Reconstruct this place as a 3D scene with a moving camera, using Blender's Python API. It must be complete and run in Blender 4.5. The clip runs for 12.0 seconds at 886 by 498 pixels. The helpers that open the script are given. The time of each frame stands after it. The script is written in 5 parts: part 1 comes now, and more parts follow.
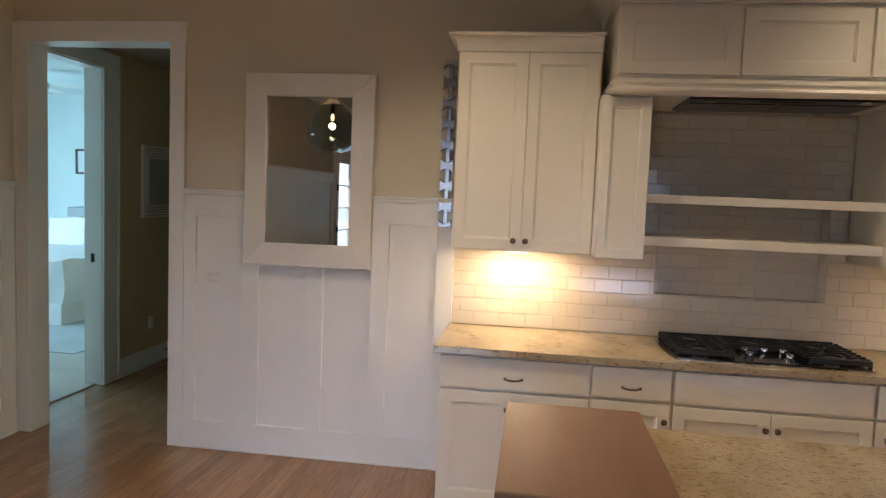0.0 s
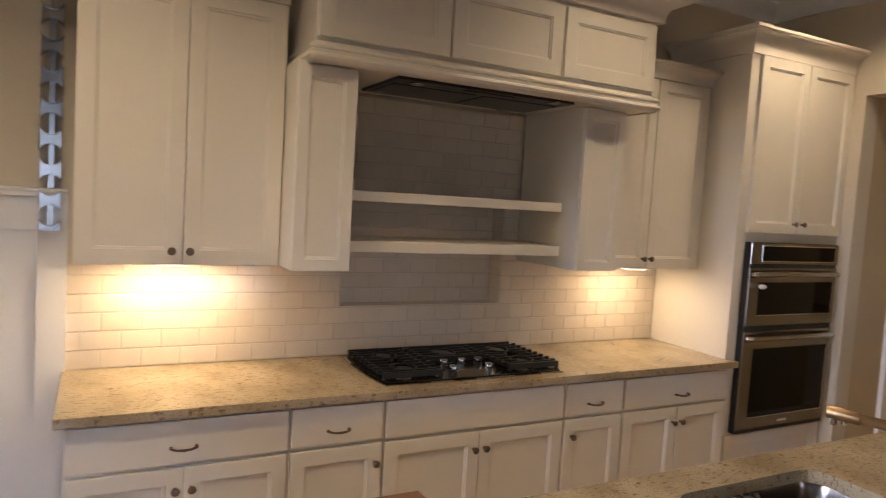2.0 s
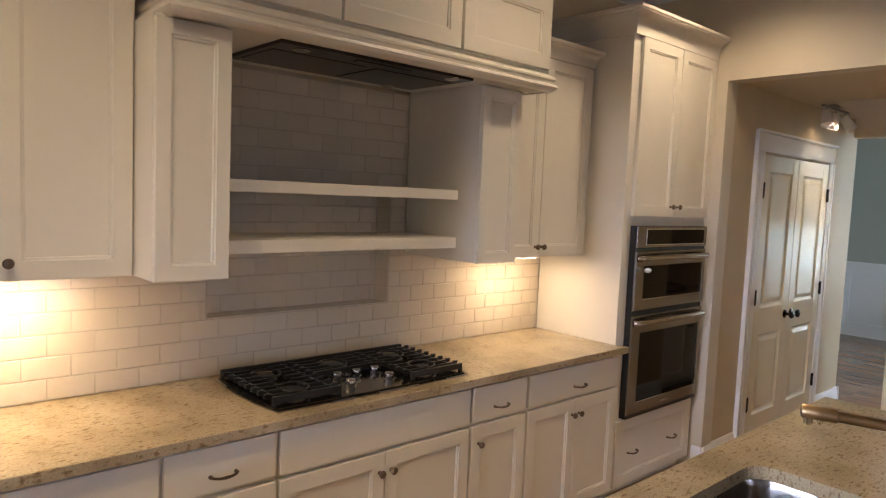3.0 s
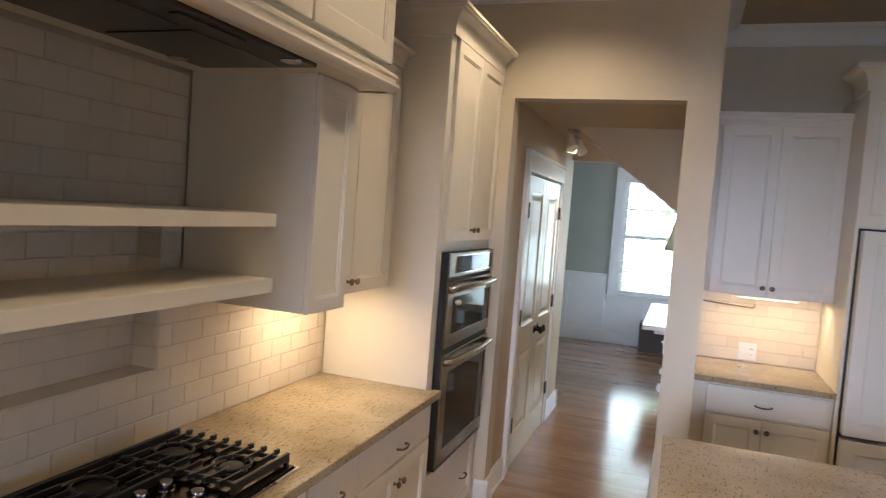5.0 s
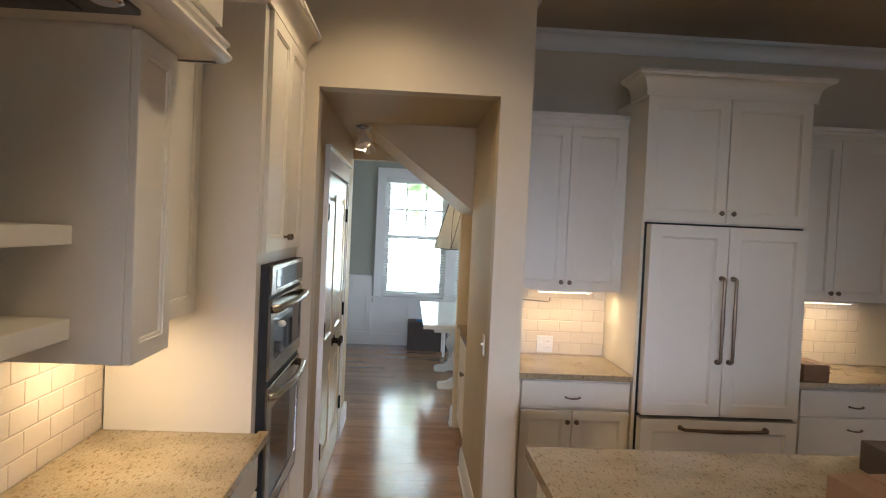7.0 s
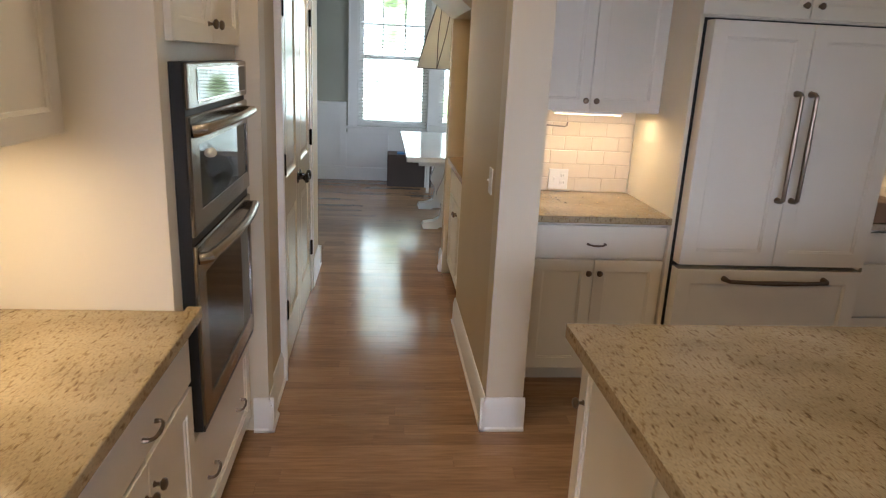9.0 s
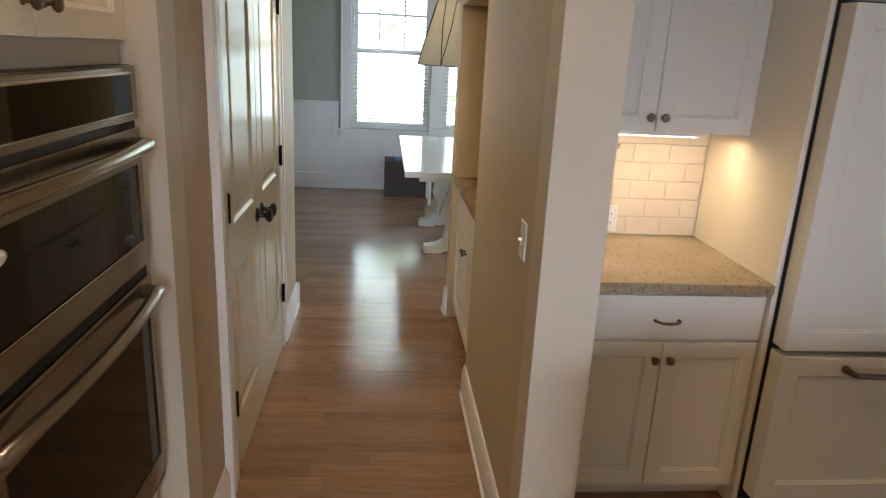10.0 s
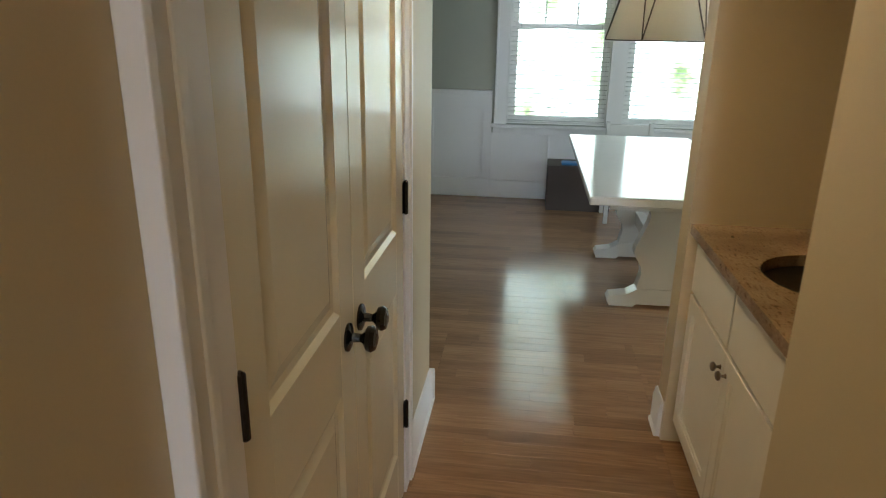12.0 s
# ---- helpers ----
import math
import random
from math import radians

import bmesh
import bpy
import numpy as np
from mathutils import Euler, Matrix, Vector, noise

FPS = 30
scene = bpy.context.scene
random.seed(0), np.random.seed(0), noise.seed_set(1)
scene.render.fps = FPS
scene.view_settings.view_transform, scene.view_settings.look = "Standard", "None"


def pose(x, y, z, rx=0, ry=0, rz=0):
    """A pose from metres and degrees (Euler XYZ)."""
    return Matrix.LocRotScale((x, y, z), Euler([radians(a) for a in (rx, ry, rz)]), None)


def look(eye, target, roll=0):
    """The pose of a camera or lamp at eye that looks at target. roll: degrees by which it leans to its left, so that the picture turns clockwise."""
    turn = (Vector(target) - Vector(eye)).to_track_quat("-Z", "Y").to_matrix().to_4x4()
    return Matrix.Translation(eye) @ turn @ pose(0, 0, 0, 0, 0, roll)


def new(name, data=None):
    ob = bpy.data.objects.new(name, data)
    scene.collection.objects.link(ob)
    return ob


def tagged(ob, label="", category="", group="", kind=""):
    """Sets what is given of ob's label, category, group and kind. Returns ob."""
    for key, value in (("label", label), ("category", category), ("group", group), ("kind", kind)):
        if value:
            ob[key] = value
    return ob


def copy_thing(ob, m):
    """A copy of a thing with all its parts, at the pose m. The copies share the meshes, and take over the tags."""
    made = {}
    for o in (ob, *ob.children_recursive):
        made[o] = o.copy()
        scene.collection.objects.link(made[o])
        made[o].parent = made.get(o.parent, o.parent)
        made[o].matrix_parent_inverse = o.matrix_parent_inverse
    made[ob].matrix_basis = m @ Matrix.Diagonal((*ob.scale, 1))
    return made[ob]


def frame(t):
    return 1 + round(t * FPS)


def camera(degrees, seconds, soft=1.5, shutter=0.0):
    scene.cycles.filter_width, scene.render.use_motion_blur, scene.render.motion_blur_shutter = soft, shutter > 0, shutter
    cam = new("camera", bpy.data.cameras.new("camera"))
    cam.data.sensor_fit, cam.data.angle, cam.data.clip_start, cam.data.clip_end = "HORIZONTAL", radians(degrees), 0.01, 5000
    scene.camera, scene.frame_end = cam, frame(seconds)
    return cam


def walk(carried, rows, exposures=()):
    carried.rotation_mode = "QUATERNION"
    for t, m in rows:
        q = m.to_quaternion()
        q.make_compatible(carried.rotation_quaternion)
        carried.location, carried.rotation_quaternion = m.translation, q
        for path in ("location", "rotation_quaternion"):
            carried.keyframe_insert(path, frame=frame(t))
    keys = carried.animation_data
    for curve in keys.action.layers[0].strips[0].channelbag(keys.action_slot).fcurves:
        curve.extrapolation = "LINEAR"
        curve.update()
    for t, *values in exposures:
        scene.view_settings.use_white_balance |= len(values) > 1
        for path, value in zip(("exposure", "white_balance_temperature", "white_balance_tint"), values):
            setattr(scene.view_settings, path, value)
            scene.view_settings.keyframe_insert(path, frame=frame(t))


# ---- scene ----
cam = camera(67.1, 12.0, soft=1.1, shutter=0.25)
PATH = [
    (0, (0.366, 0.702, 1.666), (0.1, 2.678, 1.51), 2.3),
    (0.5, (0.179, 0.891, 1.663), (0.119, 2.888, 1.56), 2.6),
    (1, (0.118, 1.112, 1.68), (0.354, 3.093, 1.542), 2.4),
    (1.5, (0.103, 1.321, 1.697), (0.601, 3.253, 1.564), 2.9),
    (2, (0.006, 1.55, 1.696), (0.929, 3.318, 1.554), 3.4),
    (2.5, (-0.039, 1.781, 1.684), (1.147, 3.381, 1.508), 2.5),
    (3, (-0.012, 2.01, 1.692), (1.318, 3.496, 1.534), 2.4),
    (4.8, (0.159, 2.886, 1.751), (1.993, 3.674, 1.619), 3.8),
    (5, (0.164, 2.981, 1.771), (2.046, 3.649, 1.659), 4.3),
    (5.5, (0.218, 3.172, 1.773), (2.192, 3.489, 1.7), 3.4),
    (6, (0.385, 3.311, 1.761), (2.382, 3.407, 1.695), 3.2),
    (6.5, (0.464, 3.405, 1.774), (2.462, 3.354, 1.711), 3.1),
    (7, (0.486, 3.478, 1.752), (2.482, 3.373, 1.692), 2.6),
    (7.5, (0.522, 3.516, 1.726), (2.516, 3.392, 1.647), 2.5),
    (7.7, (0.551, 3.534, 1.702), (2.539, 3.381, 1.551), 2.4),
    (9.3, (1.633, 3.494, 1.606), (3.543, 3.308, 1.041), 2.9),
    (9.5, (1.828, 3.481, 1.615), (3.737, 3.294, 1.05), 3.0),
    (9.9, (2.252, 3.446, 1.635), (4.161, 3.261, 1.068), 2.9),
    (10.5, (2.807, 3.488, 1.636), (4.72, 3.297, 1.085), 3.0),
    (11, (3.261, 3.473, 1.623), (5.178, 3.283, 1.084), 2.5),
    (11.5, (3.648, 3.554, 1.589), (5.559, 3.627, 1.004), 1.2),
    (12, (3.908, 3.613, 1.57), (5.792, 3.851, 0.944), 0.9),
]
# stops, kelvin and tint of the clip's camera
EXPOSURES = [(0.0, 0.40, 5800, 10), (2.0, 0.28, 5950, 12), (3.0, 0.44, 5850, 12), (5.0, 0.38, 5750, 10), (7.5, 0.18, 6050, 9), (9.5, 0.16, 6100, 9), (10.5, 0.14, 6250, 8), (11.5, 0.06, 6600, 6), (12.0, 0.0, 6300, 2)]
walk(cam, [(t, look(eye, target, roll)) for t, eye, target, roll in PATH], EXPOSURES)

# ---- light ----
world = bpy.data.worlds.new("world")
scene.world = world
world.use_nodes = True
wn = world.node_tree
sky = wn.nodes.new("ShaderNodeTexSky")
sky.sky_type = "NISHITA"
sky.sun_disc = False
sky.sun_elevation, sky.sun_rotation = radians(49), radians(-29)
wn.links.new(sky.outputs[0], wn.nodes["Background"].inputs[0])
wn.nodes["Background"].inputs[1].default_value = 0.06

WARM = (1.0, 0.72, 0.42)
WARM_CAN = (1.0, 0.74, 0.45)
DAY = (0.70, 0.82, 1.0)
SKYLIGHT = (0.72, 0.79, 1.0)


def lamp(name, kind, m, energy, color, size=0.1, size_y=None, spot=None):
    data = bpy.data.lights.new(name, kind)
    data.energy, data.color = energy, color
    if kind == "AREA":
        data.size = size
        if size_y:
            data.shape, data.size_y = "RECTANGLE", size_y
        else:
            data.shape = "DISK"
    elif kind == "SUN":
        data.angle = radians(size)
    else:
        data.shadow_soft_size = size
    if spot:
        data.spot_size, data.spot_blend = radians(spot), 0.9
    ob = new(name, data)
    ob.matrix_world = m
    return ob


lamp("sun", "SUN", look((-5, 9, 12), (0, 0, 0)), 2.5, (1.0, 0.95, 0.88), size=0.5)
# skylight in the window openings
lamp("day_nook", "AREA", look((-3.02, 3.10, 1.50), (4.1, 2.75, 0.6)), 9, SKYLIGHT, 1.15, 1.2).data.spread = radians(34)
lamp("day_west", "AREA", look((-3.06, -3.8, 1.30), (1.0, 0.5, 0.6)), 10, SKYLIGHT, 2.5, 1.9).data.spread = radians(100)
# two narrow fill beams, added to lift the panelling and base cabinets
lamp("south_fill_a", "AREA", look((-1.2, -5.90, 1.5), (-0.9, 4.6, -0.5)), 4.4, SKYLIGHT, 1.6, 1.6).data.spread = radians(27)
lamp("south_fill_b", "AREA", look((2.2, -5.90, 1.5), (1.5, 4.0, -0.7)), 5.2, SKYLIGHT, 1.6, 1.6).data.spread = radians(27)
# fill light for the dining room, in an added window out of view
lamp("fill_dining", "AREA", look((8.4, -0.93, 1.55), (8.4, 2.0, 0.9)), 108, DAY, 1.9, 1.6)
lamp("day_bedroom", "AREA", look((-8.05, 7.0, 1.5), (-4, 7.2, 0.9)), 125, (0.60, 0.88, 1.0), 1.6, 1.6)
# lamps under the wall cabinets
lamp("under_light_a", "AREA", pose(0.28, 4.46, 1.372), 5.2, WARM, 0.40, 0.05)
lamp("under_light_r", "AREA", pose(2.74, 4.44, 1.372), 2.7, WARM, 0.34, 0.05)
lamp("under_light_b", "AREA", pose(4.84, 2.44, 1.366), 2.3, WARM, 0.04, 0.60)
lamp("under_light_c", "AREA", pose(4.84, 0.66, 1.366), 2.3, WARM, 0.04, 0.60)
# recessed ceiling cans
CANS = [(-0.1, 3.10, 112, 140), (2.10, 3.42, 42, 130), (3.40, 3.62, 54, 140), (3.0, 1.2, 28, 140), (0.6, 0.2, 20, 140)]
for cx, cy, power, cone in CANS:
    lamp("can_light", "SPOT", pose(cx, cy, 3.12), power, WARM_CAN, 0.08, spot=cone)
lamp("track_lamp", "SPOT", look((5.28, 3.80, 2.33), (4.75, 3.02, 1.55)), 12, WARM, 0.03, spot=95)
lamp("track_lamp", "SPOT", look((5.47, 3.82, 2.34), (5.46, 3.99, 2.05)), 20, WARM, 0.03, spot=90)
lamp("track_lamp", "SPOT", look((5.70, 3.80, 2.33), (5.9, 3.0, 0.4)), 52, WARM, 0.03, spot=115)
lamp("dining_lamp", "POINT", pose(8.5, 2.80, 1.85), 15, (1.0, 0.84, 0.64), 0.04)
lamp("pendant_lamp", "POINT", pose(-1.52, 2.45, 2.27), 6, WARM, 0.03)


# ---- materials ----
def material(name):
    m = bpy.data.materials.new(name)
    m.use_nodes = True
    nt = m.node_tree
    return m, nt, nt.nodes["Principled BSDF"]


def node(nt, kind, **props):
    n = nt.nodes.new("ShaderNode" + kind)
    for k, v in props.items():
        n.inputs[k].default_value = v
    return n


def noise_tex(nt, scale, detail=4.0, stretch=(1, 1, 1), coord="Object"):
    tc = nt.nodes.new("ShaderNodeTexCoord")
    mp = nt.nodes.new("ShaderNodeMapping")
    mp.inputs["Scale"].default_value = stretch
    nt.links.new(tc.outputs[coord], mp.inputs[0])
    t = nt.nodes.new("ShaderNodeTexNoise")
    t.inputs["Scale"].default_value, t.inputs["Detail"].default_value = scale, detail
    nt.links.new(mp.outputs[0], t.inputs["Vector"])
    return t


def ramp(nt, src, stops):
    r = nt.nodes.new("ShaderNodeValToRGB")
    els = r.color_ramp.elements
    while len(els) < len(stops):
        els.new(0.5)
    for e, (p, c) in zip(els, stops):
        e.position, e.color = p, (*c, 1)
    nt.links.new(src, r.inputs[0])
    return r


def bump(nt, b, src, strength, dist):
    n = nt.nodes.new("ShaderNodeBump")
    n.inputs["Strength"].default_value, n.inputs["Distance"].default_value = strength, dist
    nt.links.new(src, n.inputs["Height"])
    nt.links.new(n.outputs[0], b.inputs["Normal"])


def paint(name, color, rough, spread=0.05, grain=220.0, relief=0.15, dist=0.0006, spec=0.5):
    """Paint with cloudy unevenness, roller or brush grain and fine relief."""
    m, nt, b = material(name)
    big = noise_tex(nt, 1.7, 3)
    c0 = tuple(max(0, v * (1 - spread)) for v in color)
    c1 = tuple(min(1, v * (1 + spread)) for v in color)
    r = ramp(nt, big.outputs[0], [(0.3, c0), (0.7, c1)])
    nt.links.new(r.outputs[0], b.inputs["Base Color"])
    fine = noise_tex(nt, grain, 3)
    rr = ramp(nt, fine.outputs[0], [(0.2, (rough * 0.85,) * 3), (0.8, (min(1, rough * 1.15),) * 3)])
    nt.links.new(rr.outputs[0], b.inputs["Roughness"])
    b.inputs["Specular IOR Level"].default_value = spec
    bump(nt, b, fine.outputs[0], relief, dist)
    return m


wall_paint = paint("wall_paint", (0.63, 0.555, 0.42), 0.55, 0.04, 260, 0.25, 0.0008)
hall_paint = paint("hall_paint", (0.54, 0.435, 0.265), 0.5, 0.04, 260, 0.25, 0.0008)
dining_paint = paint("dining_paint", (0.40, 0.41, 0.34), 0.5, 0.04, 260, 0.25, 0.0008)
bedroom_paint = paint("bedroom_paint", (0.62, 0.70, 0.70), 0.6, 0.03)
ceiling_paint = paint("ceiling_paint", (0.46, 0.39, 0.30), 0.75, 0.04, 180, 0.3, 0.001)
trim_paint = paint("trim_paint", (0.80, 0.79, 0.76), 0.32, 0.03, 90, 0.10, 0.0005)
cabinet_paint = paint("cabinet_paint", (0.80, 0.745, 0.63), 0.36, 0.03, 110, 0.12, 0.0005)
door_paint = paint("door_paint", (0.78, 0.73, 0.56), 0.20, 0.03, 80, 0.08, 0.0004)
fridge_paint = paint("fridge_paint", (0.79, 0.745, 0.65), 0.38, 0.03, 110, 0.12, 0.0005)
carpet = paint("carpet", (0.50, 0.48, 0.44), 0.95, 0.08, 420, 0.8, 0.004)
table_paint = paint("table_paint", (0.80, 0.79, 0.74), 0.14, 0.03, 60, 0.05, 0.0003)
bedding_cloth = paint("bedding_cloth", (0.80, 0.80, 0.80), 0.9, 0.03, 30, 0.5, 0.006)
grey_cloth = paint("grey_cloth", (0.42, 0.45, 0.47), 0.9, 0.10, 60, 0.5, 0.004)
black_metal = paint("black_metal", (0.006, 0.0055, 0.005), 0.14, 0.2, 200, 0.1, 0.0003)
black_iron = paint("black_iron", (0.007, 0.0065, 0.0065), 0.46, 0.2, 300, 0.4, 0.0006)
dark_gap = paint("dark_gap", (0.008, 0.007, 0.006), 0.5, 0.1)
white_plastic = paint("white_plastic", (0.78, 0.77, 0.73), 0.35, 0.01, 100, 0.03)
card_brown = paint("card_brown", (0.26, 0.15, 0.085), 0.75, 0.10, 140, 0.3, 0.0008)
card_dark = paint("card_dark", (0.075, 0.055, 0.045), 0.7, 0.12, 140, 0.3, 0.0008)
tape_blue = paint("tape_blue", (0.05, 0.20, 0.45), 0.4, 0.10)
grass = paint("grass", (0.07, 0.11, 0.035), 0.95, 0.35, 6, 0.8, 0.05)


def metal(name, color, rough, stretch=(1, 1, 1), scale=60.0, relief=0.05):
    m, nt, b = material(name)
    t = noise_tex(nt, scale, 4, stretch)
    r = ramp(nt, t.outputs[0], [(0.25, tuple(v * 0.93 for v in color)), (0.75, color)])
    nt.links.new(r.outputs[0], b.inputs["Base Color"])
    rr = ramp(nt, t.outputs[0], [(0.2, (rough * 0.9,) * 3), (0.8, (rough * 1.12,) * 3)])
    nt.links.new(rr.outputs[0], b.inputs["Roughness"])
    b.inputs["Metallic"].default_value = 1.0
    if relief:
        bump(nt, b, t.outputs[0], relief, 0.0004)
    return m


steel = metal("steel", (0.30, 0.265, 0.225), 0.22, (1, 1, 1), 2, 0.0)
vent_steel = metal("vent_steel", (0.075, 0.066, 0.058), 0.30, (1, 1, 1), 40, 0.02)
sink_steel = metal("sink_steel", (0.34, 0.31, 0.28), 0.27, (1, 1, 1), 3, 0.0)
chrome = metal("chrome", (0.78, 0.78, 0.77), 0.10)
bronze = metal("bronze", (0.20, 0.145, 0.10), 0.35, scale=140, relief=0.2)
dark_bronze = metal("dark_bronze", (0.03, 0.022, 0.017), 0.4, scale=140, relief=0.2)
antique_brass = metal("antique_brass", (0.36, 0.24, 0.12), 0.34, (1, 1, 1), 80, 0.1)
pewter = metal("pewter", (0.30, 0.26, 0.21), 0.32, scale=90, relief=0.1)

m, nt, b = material("mirror_glass")
b.inputs["Base Color"].default_value, b.inputs["Metallic"].default_value, b.inputs["Roughness"].default_value = (0.9, 0.91, 0.9, 1), 1, 0.0
mirror_glass = m

m, nt, b = material("oven_glass")
b.inputs["Base Color"].default_value, b.inputs["Roughness"].default_value = (0.004, 0.004, 0.004, 1), 0.04
b.inputs["Specular IOR Level"].default_value = 0.2
oven_glass = m


def clear_glass(name, color, rough=0.0, ior=1.45):
    m, nt, b = material(name)
    b.inputs["Base Color"].default_value, b.inputs["Roughness"].default_value = (*color, 1), rough
    b.inputs["Transmission Weight"].default_value, b.inputs["IOR"].default_value = 1.0, ior
    return m


window_glass = clear_glass("window_glass", (0.97, 0.99, 0.98))
smoke_glass = clear_glass("smoke_glass", (0.60, 0.68, 0.64))


def slat_material(name="blind_slat", color=(0.82, 0.82, 0.80), through_share=0.38):
    """White blind slats that let some daylight through."""
    m, nt, b = material(name)
    b.inputs["Base Color"].default_value, b.inputs["Roughness"].default_value = (*color, 1), 0.5
    t = nt.nodes.new("ShaderNodeBsdfTranslucent")
    t.inputs[0].default_value = (*color, 1)
    mix = nt.nodes.new("ShaderNodeMixShader")
    mix.inputs[0].default_value = through_share
    nt.links.new(b.outputs[0], mix.inputs[1])
    nt.links.new(t.outputs[0], mix.inputs[2])
    nt.links.new(mix.outputs[0], nt.nodes["Material Output"].inputs[0])
    return m


blind_slat = slat_material()
linen_shade = slat_material("linen_shade", (0.90, 0.86, 0.77), 0.6)


def glow(name, color, strength):
    m, nt, b = material(name)
    b.inputs["Base Color"].default_value = (*color, 1)
    b.inputs["Emission Color"].default_value = (*color, 1)
    b.inputs["Emission Strength"].default_value = strength
    return m


bulb_glow = glow("bulb_glow", (1.0, 0.62, 0.22), 5)
can_glow = glow("can_glow", (1.0, 0.80, 0.55), 18)
under_glow = glow("under_glow", (1.0, 0.80, 0.52), 6)


def granite_material(name, c_dark, c_mid, c_light):
    """Fine-grained stone: cloudy ground, short flecks, dark and pale crystals."""
    m, nt, b = material(name)

    def over(under, top, share, how="MULTIPLY"):
        mix = nt.nodes.new("ShaderNodeMixRGB")
        mix.blend_type = how
        mix.inputs[0].default_value = share
        nt.links.new(under, mix.inputs[1])
        nt.links.new(top, mix.inputs[2])
        return mix.outputs[0]
    cloud = noise_tex(nt, 3.2, 5, (1.4, 0.9, 1))
    base = ramp(nt, cloud.outputs[0], [(0.30, c_dark), (0.50, c_mid), (0.70, c_light)])
    grain = noise_tex(nt, 150, 3, (1, 1.2, 1))
    gr = ramp(nt, grain.outputs[0], [(0.30, (0.62, 0.60, 0.60)), (0.46, (1, 1, 1)), (0.58, (1, 1, 1)), (0.70, (1.22, 1.22, 1.20))])
    fleck = noise_tex(nt, 54, 6, (0.75, 2.1, 1))
    fl = ramp(nt, fleck.outputs[0], [(0.30, (0.30, 0.22, 0.17)), (0.385, (0.72, 0.62, 0.50)), (0.43, (1, 1, 1))])
    fleck2 = noise_tex(nt, 34, 5, (2.0, 0.8, 1))
    f2 = ramp(nt, fleck2.outputs[0], [(0.60, (1, 1, 1)), (0.68, (0.78, 0.70, 0.62)), (0.75, (0.5, 0.42, 0.38))])
    c = over(base.outputs[0], gr.outputs[0], 0.9)
    c = over(c, fl.outputs[0], 0.75)
    c = over(c, f2.outputs[0], 0.6)
    nt.links.new(c, b.inputs["Base Color"])
    rr = ramp(nt, grain.outputs[0], [(0.3, (0.15,) * 3), (0.7, (0.08,) * 3)])
    nt.links.new(rr.outputs[0], b.inputs["Roughness"])
    bump(nt, b, grain.outputs[0], 0.04, 0.0003)
    return m


granite = granite_material("granite", (0.265, 0.200, 0.112), (0.350, 0.272, 0.160), (0.420, 0.338, 0.215))
bar_granite = granite_material("bar_granite", (0.20, 0.13, 0.075), (0.30, 0.205, 0.125), (0.40, 0.29, 0.19))


def wood_material(name, c0, c1, rough, axis, scale=5.0, coat=0.0):
    """Long grain along one axis, tone varied from piece to piece."""
    m, nt, b = material(name)
    st = [14.0, 14.0, 14.0]
    st[axis] = 1.0
    info = nt.nodes.new("ShaderNodeObjectInfo")
    geo = nt.nodes.new("ShaderNodeNewGeometry")
    add = nt.nodes.new("ShaderNodeMath")
    add.operation = "ADD"
    nt.links.new(info.outputs["Random"], add.inputs[0])
    nt.links.new(geo.outputs["Random Per Island"], add.inputs[1])
    fr = nt.nodes.new("ShaderNodeMath")
    fr.operation = "FRACT"
    nt.links.new(add.outputs[0], fr.inputs[0])
    geo_pos = geo.outputs["Position"]
    mp = nt.nodes.new("ShaderNodeMapping")
    mp.inputs["Scale"].default_value = st
    comb = nt.nodes.new("ShaderNodeCombineXYZ")
    mul = nt.nodes.new("ShaderNodeMath")
    mul.operation = "MULTIPLY"
    mul.inputs[1].default_value = 37.0
    nt.links.new(fr.outputs[0], mul.inputs[0])
    for i in range(3):
        nt.links.new(mul.outputs[0], comb.inputs[i])
    nt.links.new(comb.outputs[0], mp.inputs["Location"])
    nt.links.new(geo_pos, mp.inputs[0])
    t = nt.nodes.new("ShaderNodeTexNoise")
    t.inputs["Scale"].default_value, t.inputs["Detail"].default_value, t.inputs["Distortion"].default_value = scale, 7, 0.6
    nt.links.new(mp.outputs[0], t.inputs["Vector"])
    r = ramp(nt, t.outputs[0], [(0.3, c0), (0.7, c1)])
    hs = nt.nodes.new("ShaderNodeHueSaturation")
    mr = nt.nodes.new("ShaderNodeMapRange")
    mr.inputs["To Min"].default_value, mr.inputs["To Max"].default_value = 0.84, 1.16
    nt.links.new(fr.outputs[0], mr.inputs["Value"])
    nt.links.new(mr.outputs[0], hs.inputs["Value"])
    nt.links.new(r.outputs[0], hs.inputs["Color"])
    nt.links.new(hs.outputs[0], b.inputs["Base Color"])
    rr = ramp(nt, t.outputs[0], [(0.2, (rough * 0.85,) * 3), (0.8, (rough * 1.2,) * 3)])
    nt.links.new(rr.outputs[0], b.inputs["Roughness"])
    b.inputs["Coat Weight"].default_value = coat
    b.inputs["Coat Roughness"].default_value = rough * 0.8
    bump(nt, b, t.outputs[0], 0.12, 0.0008)
    return m


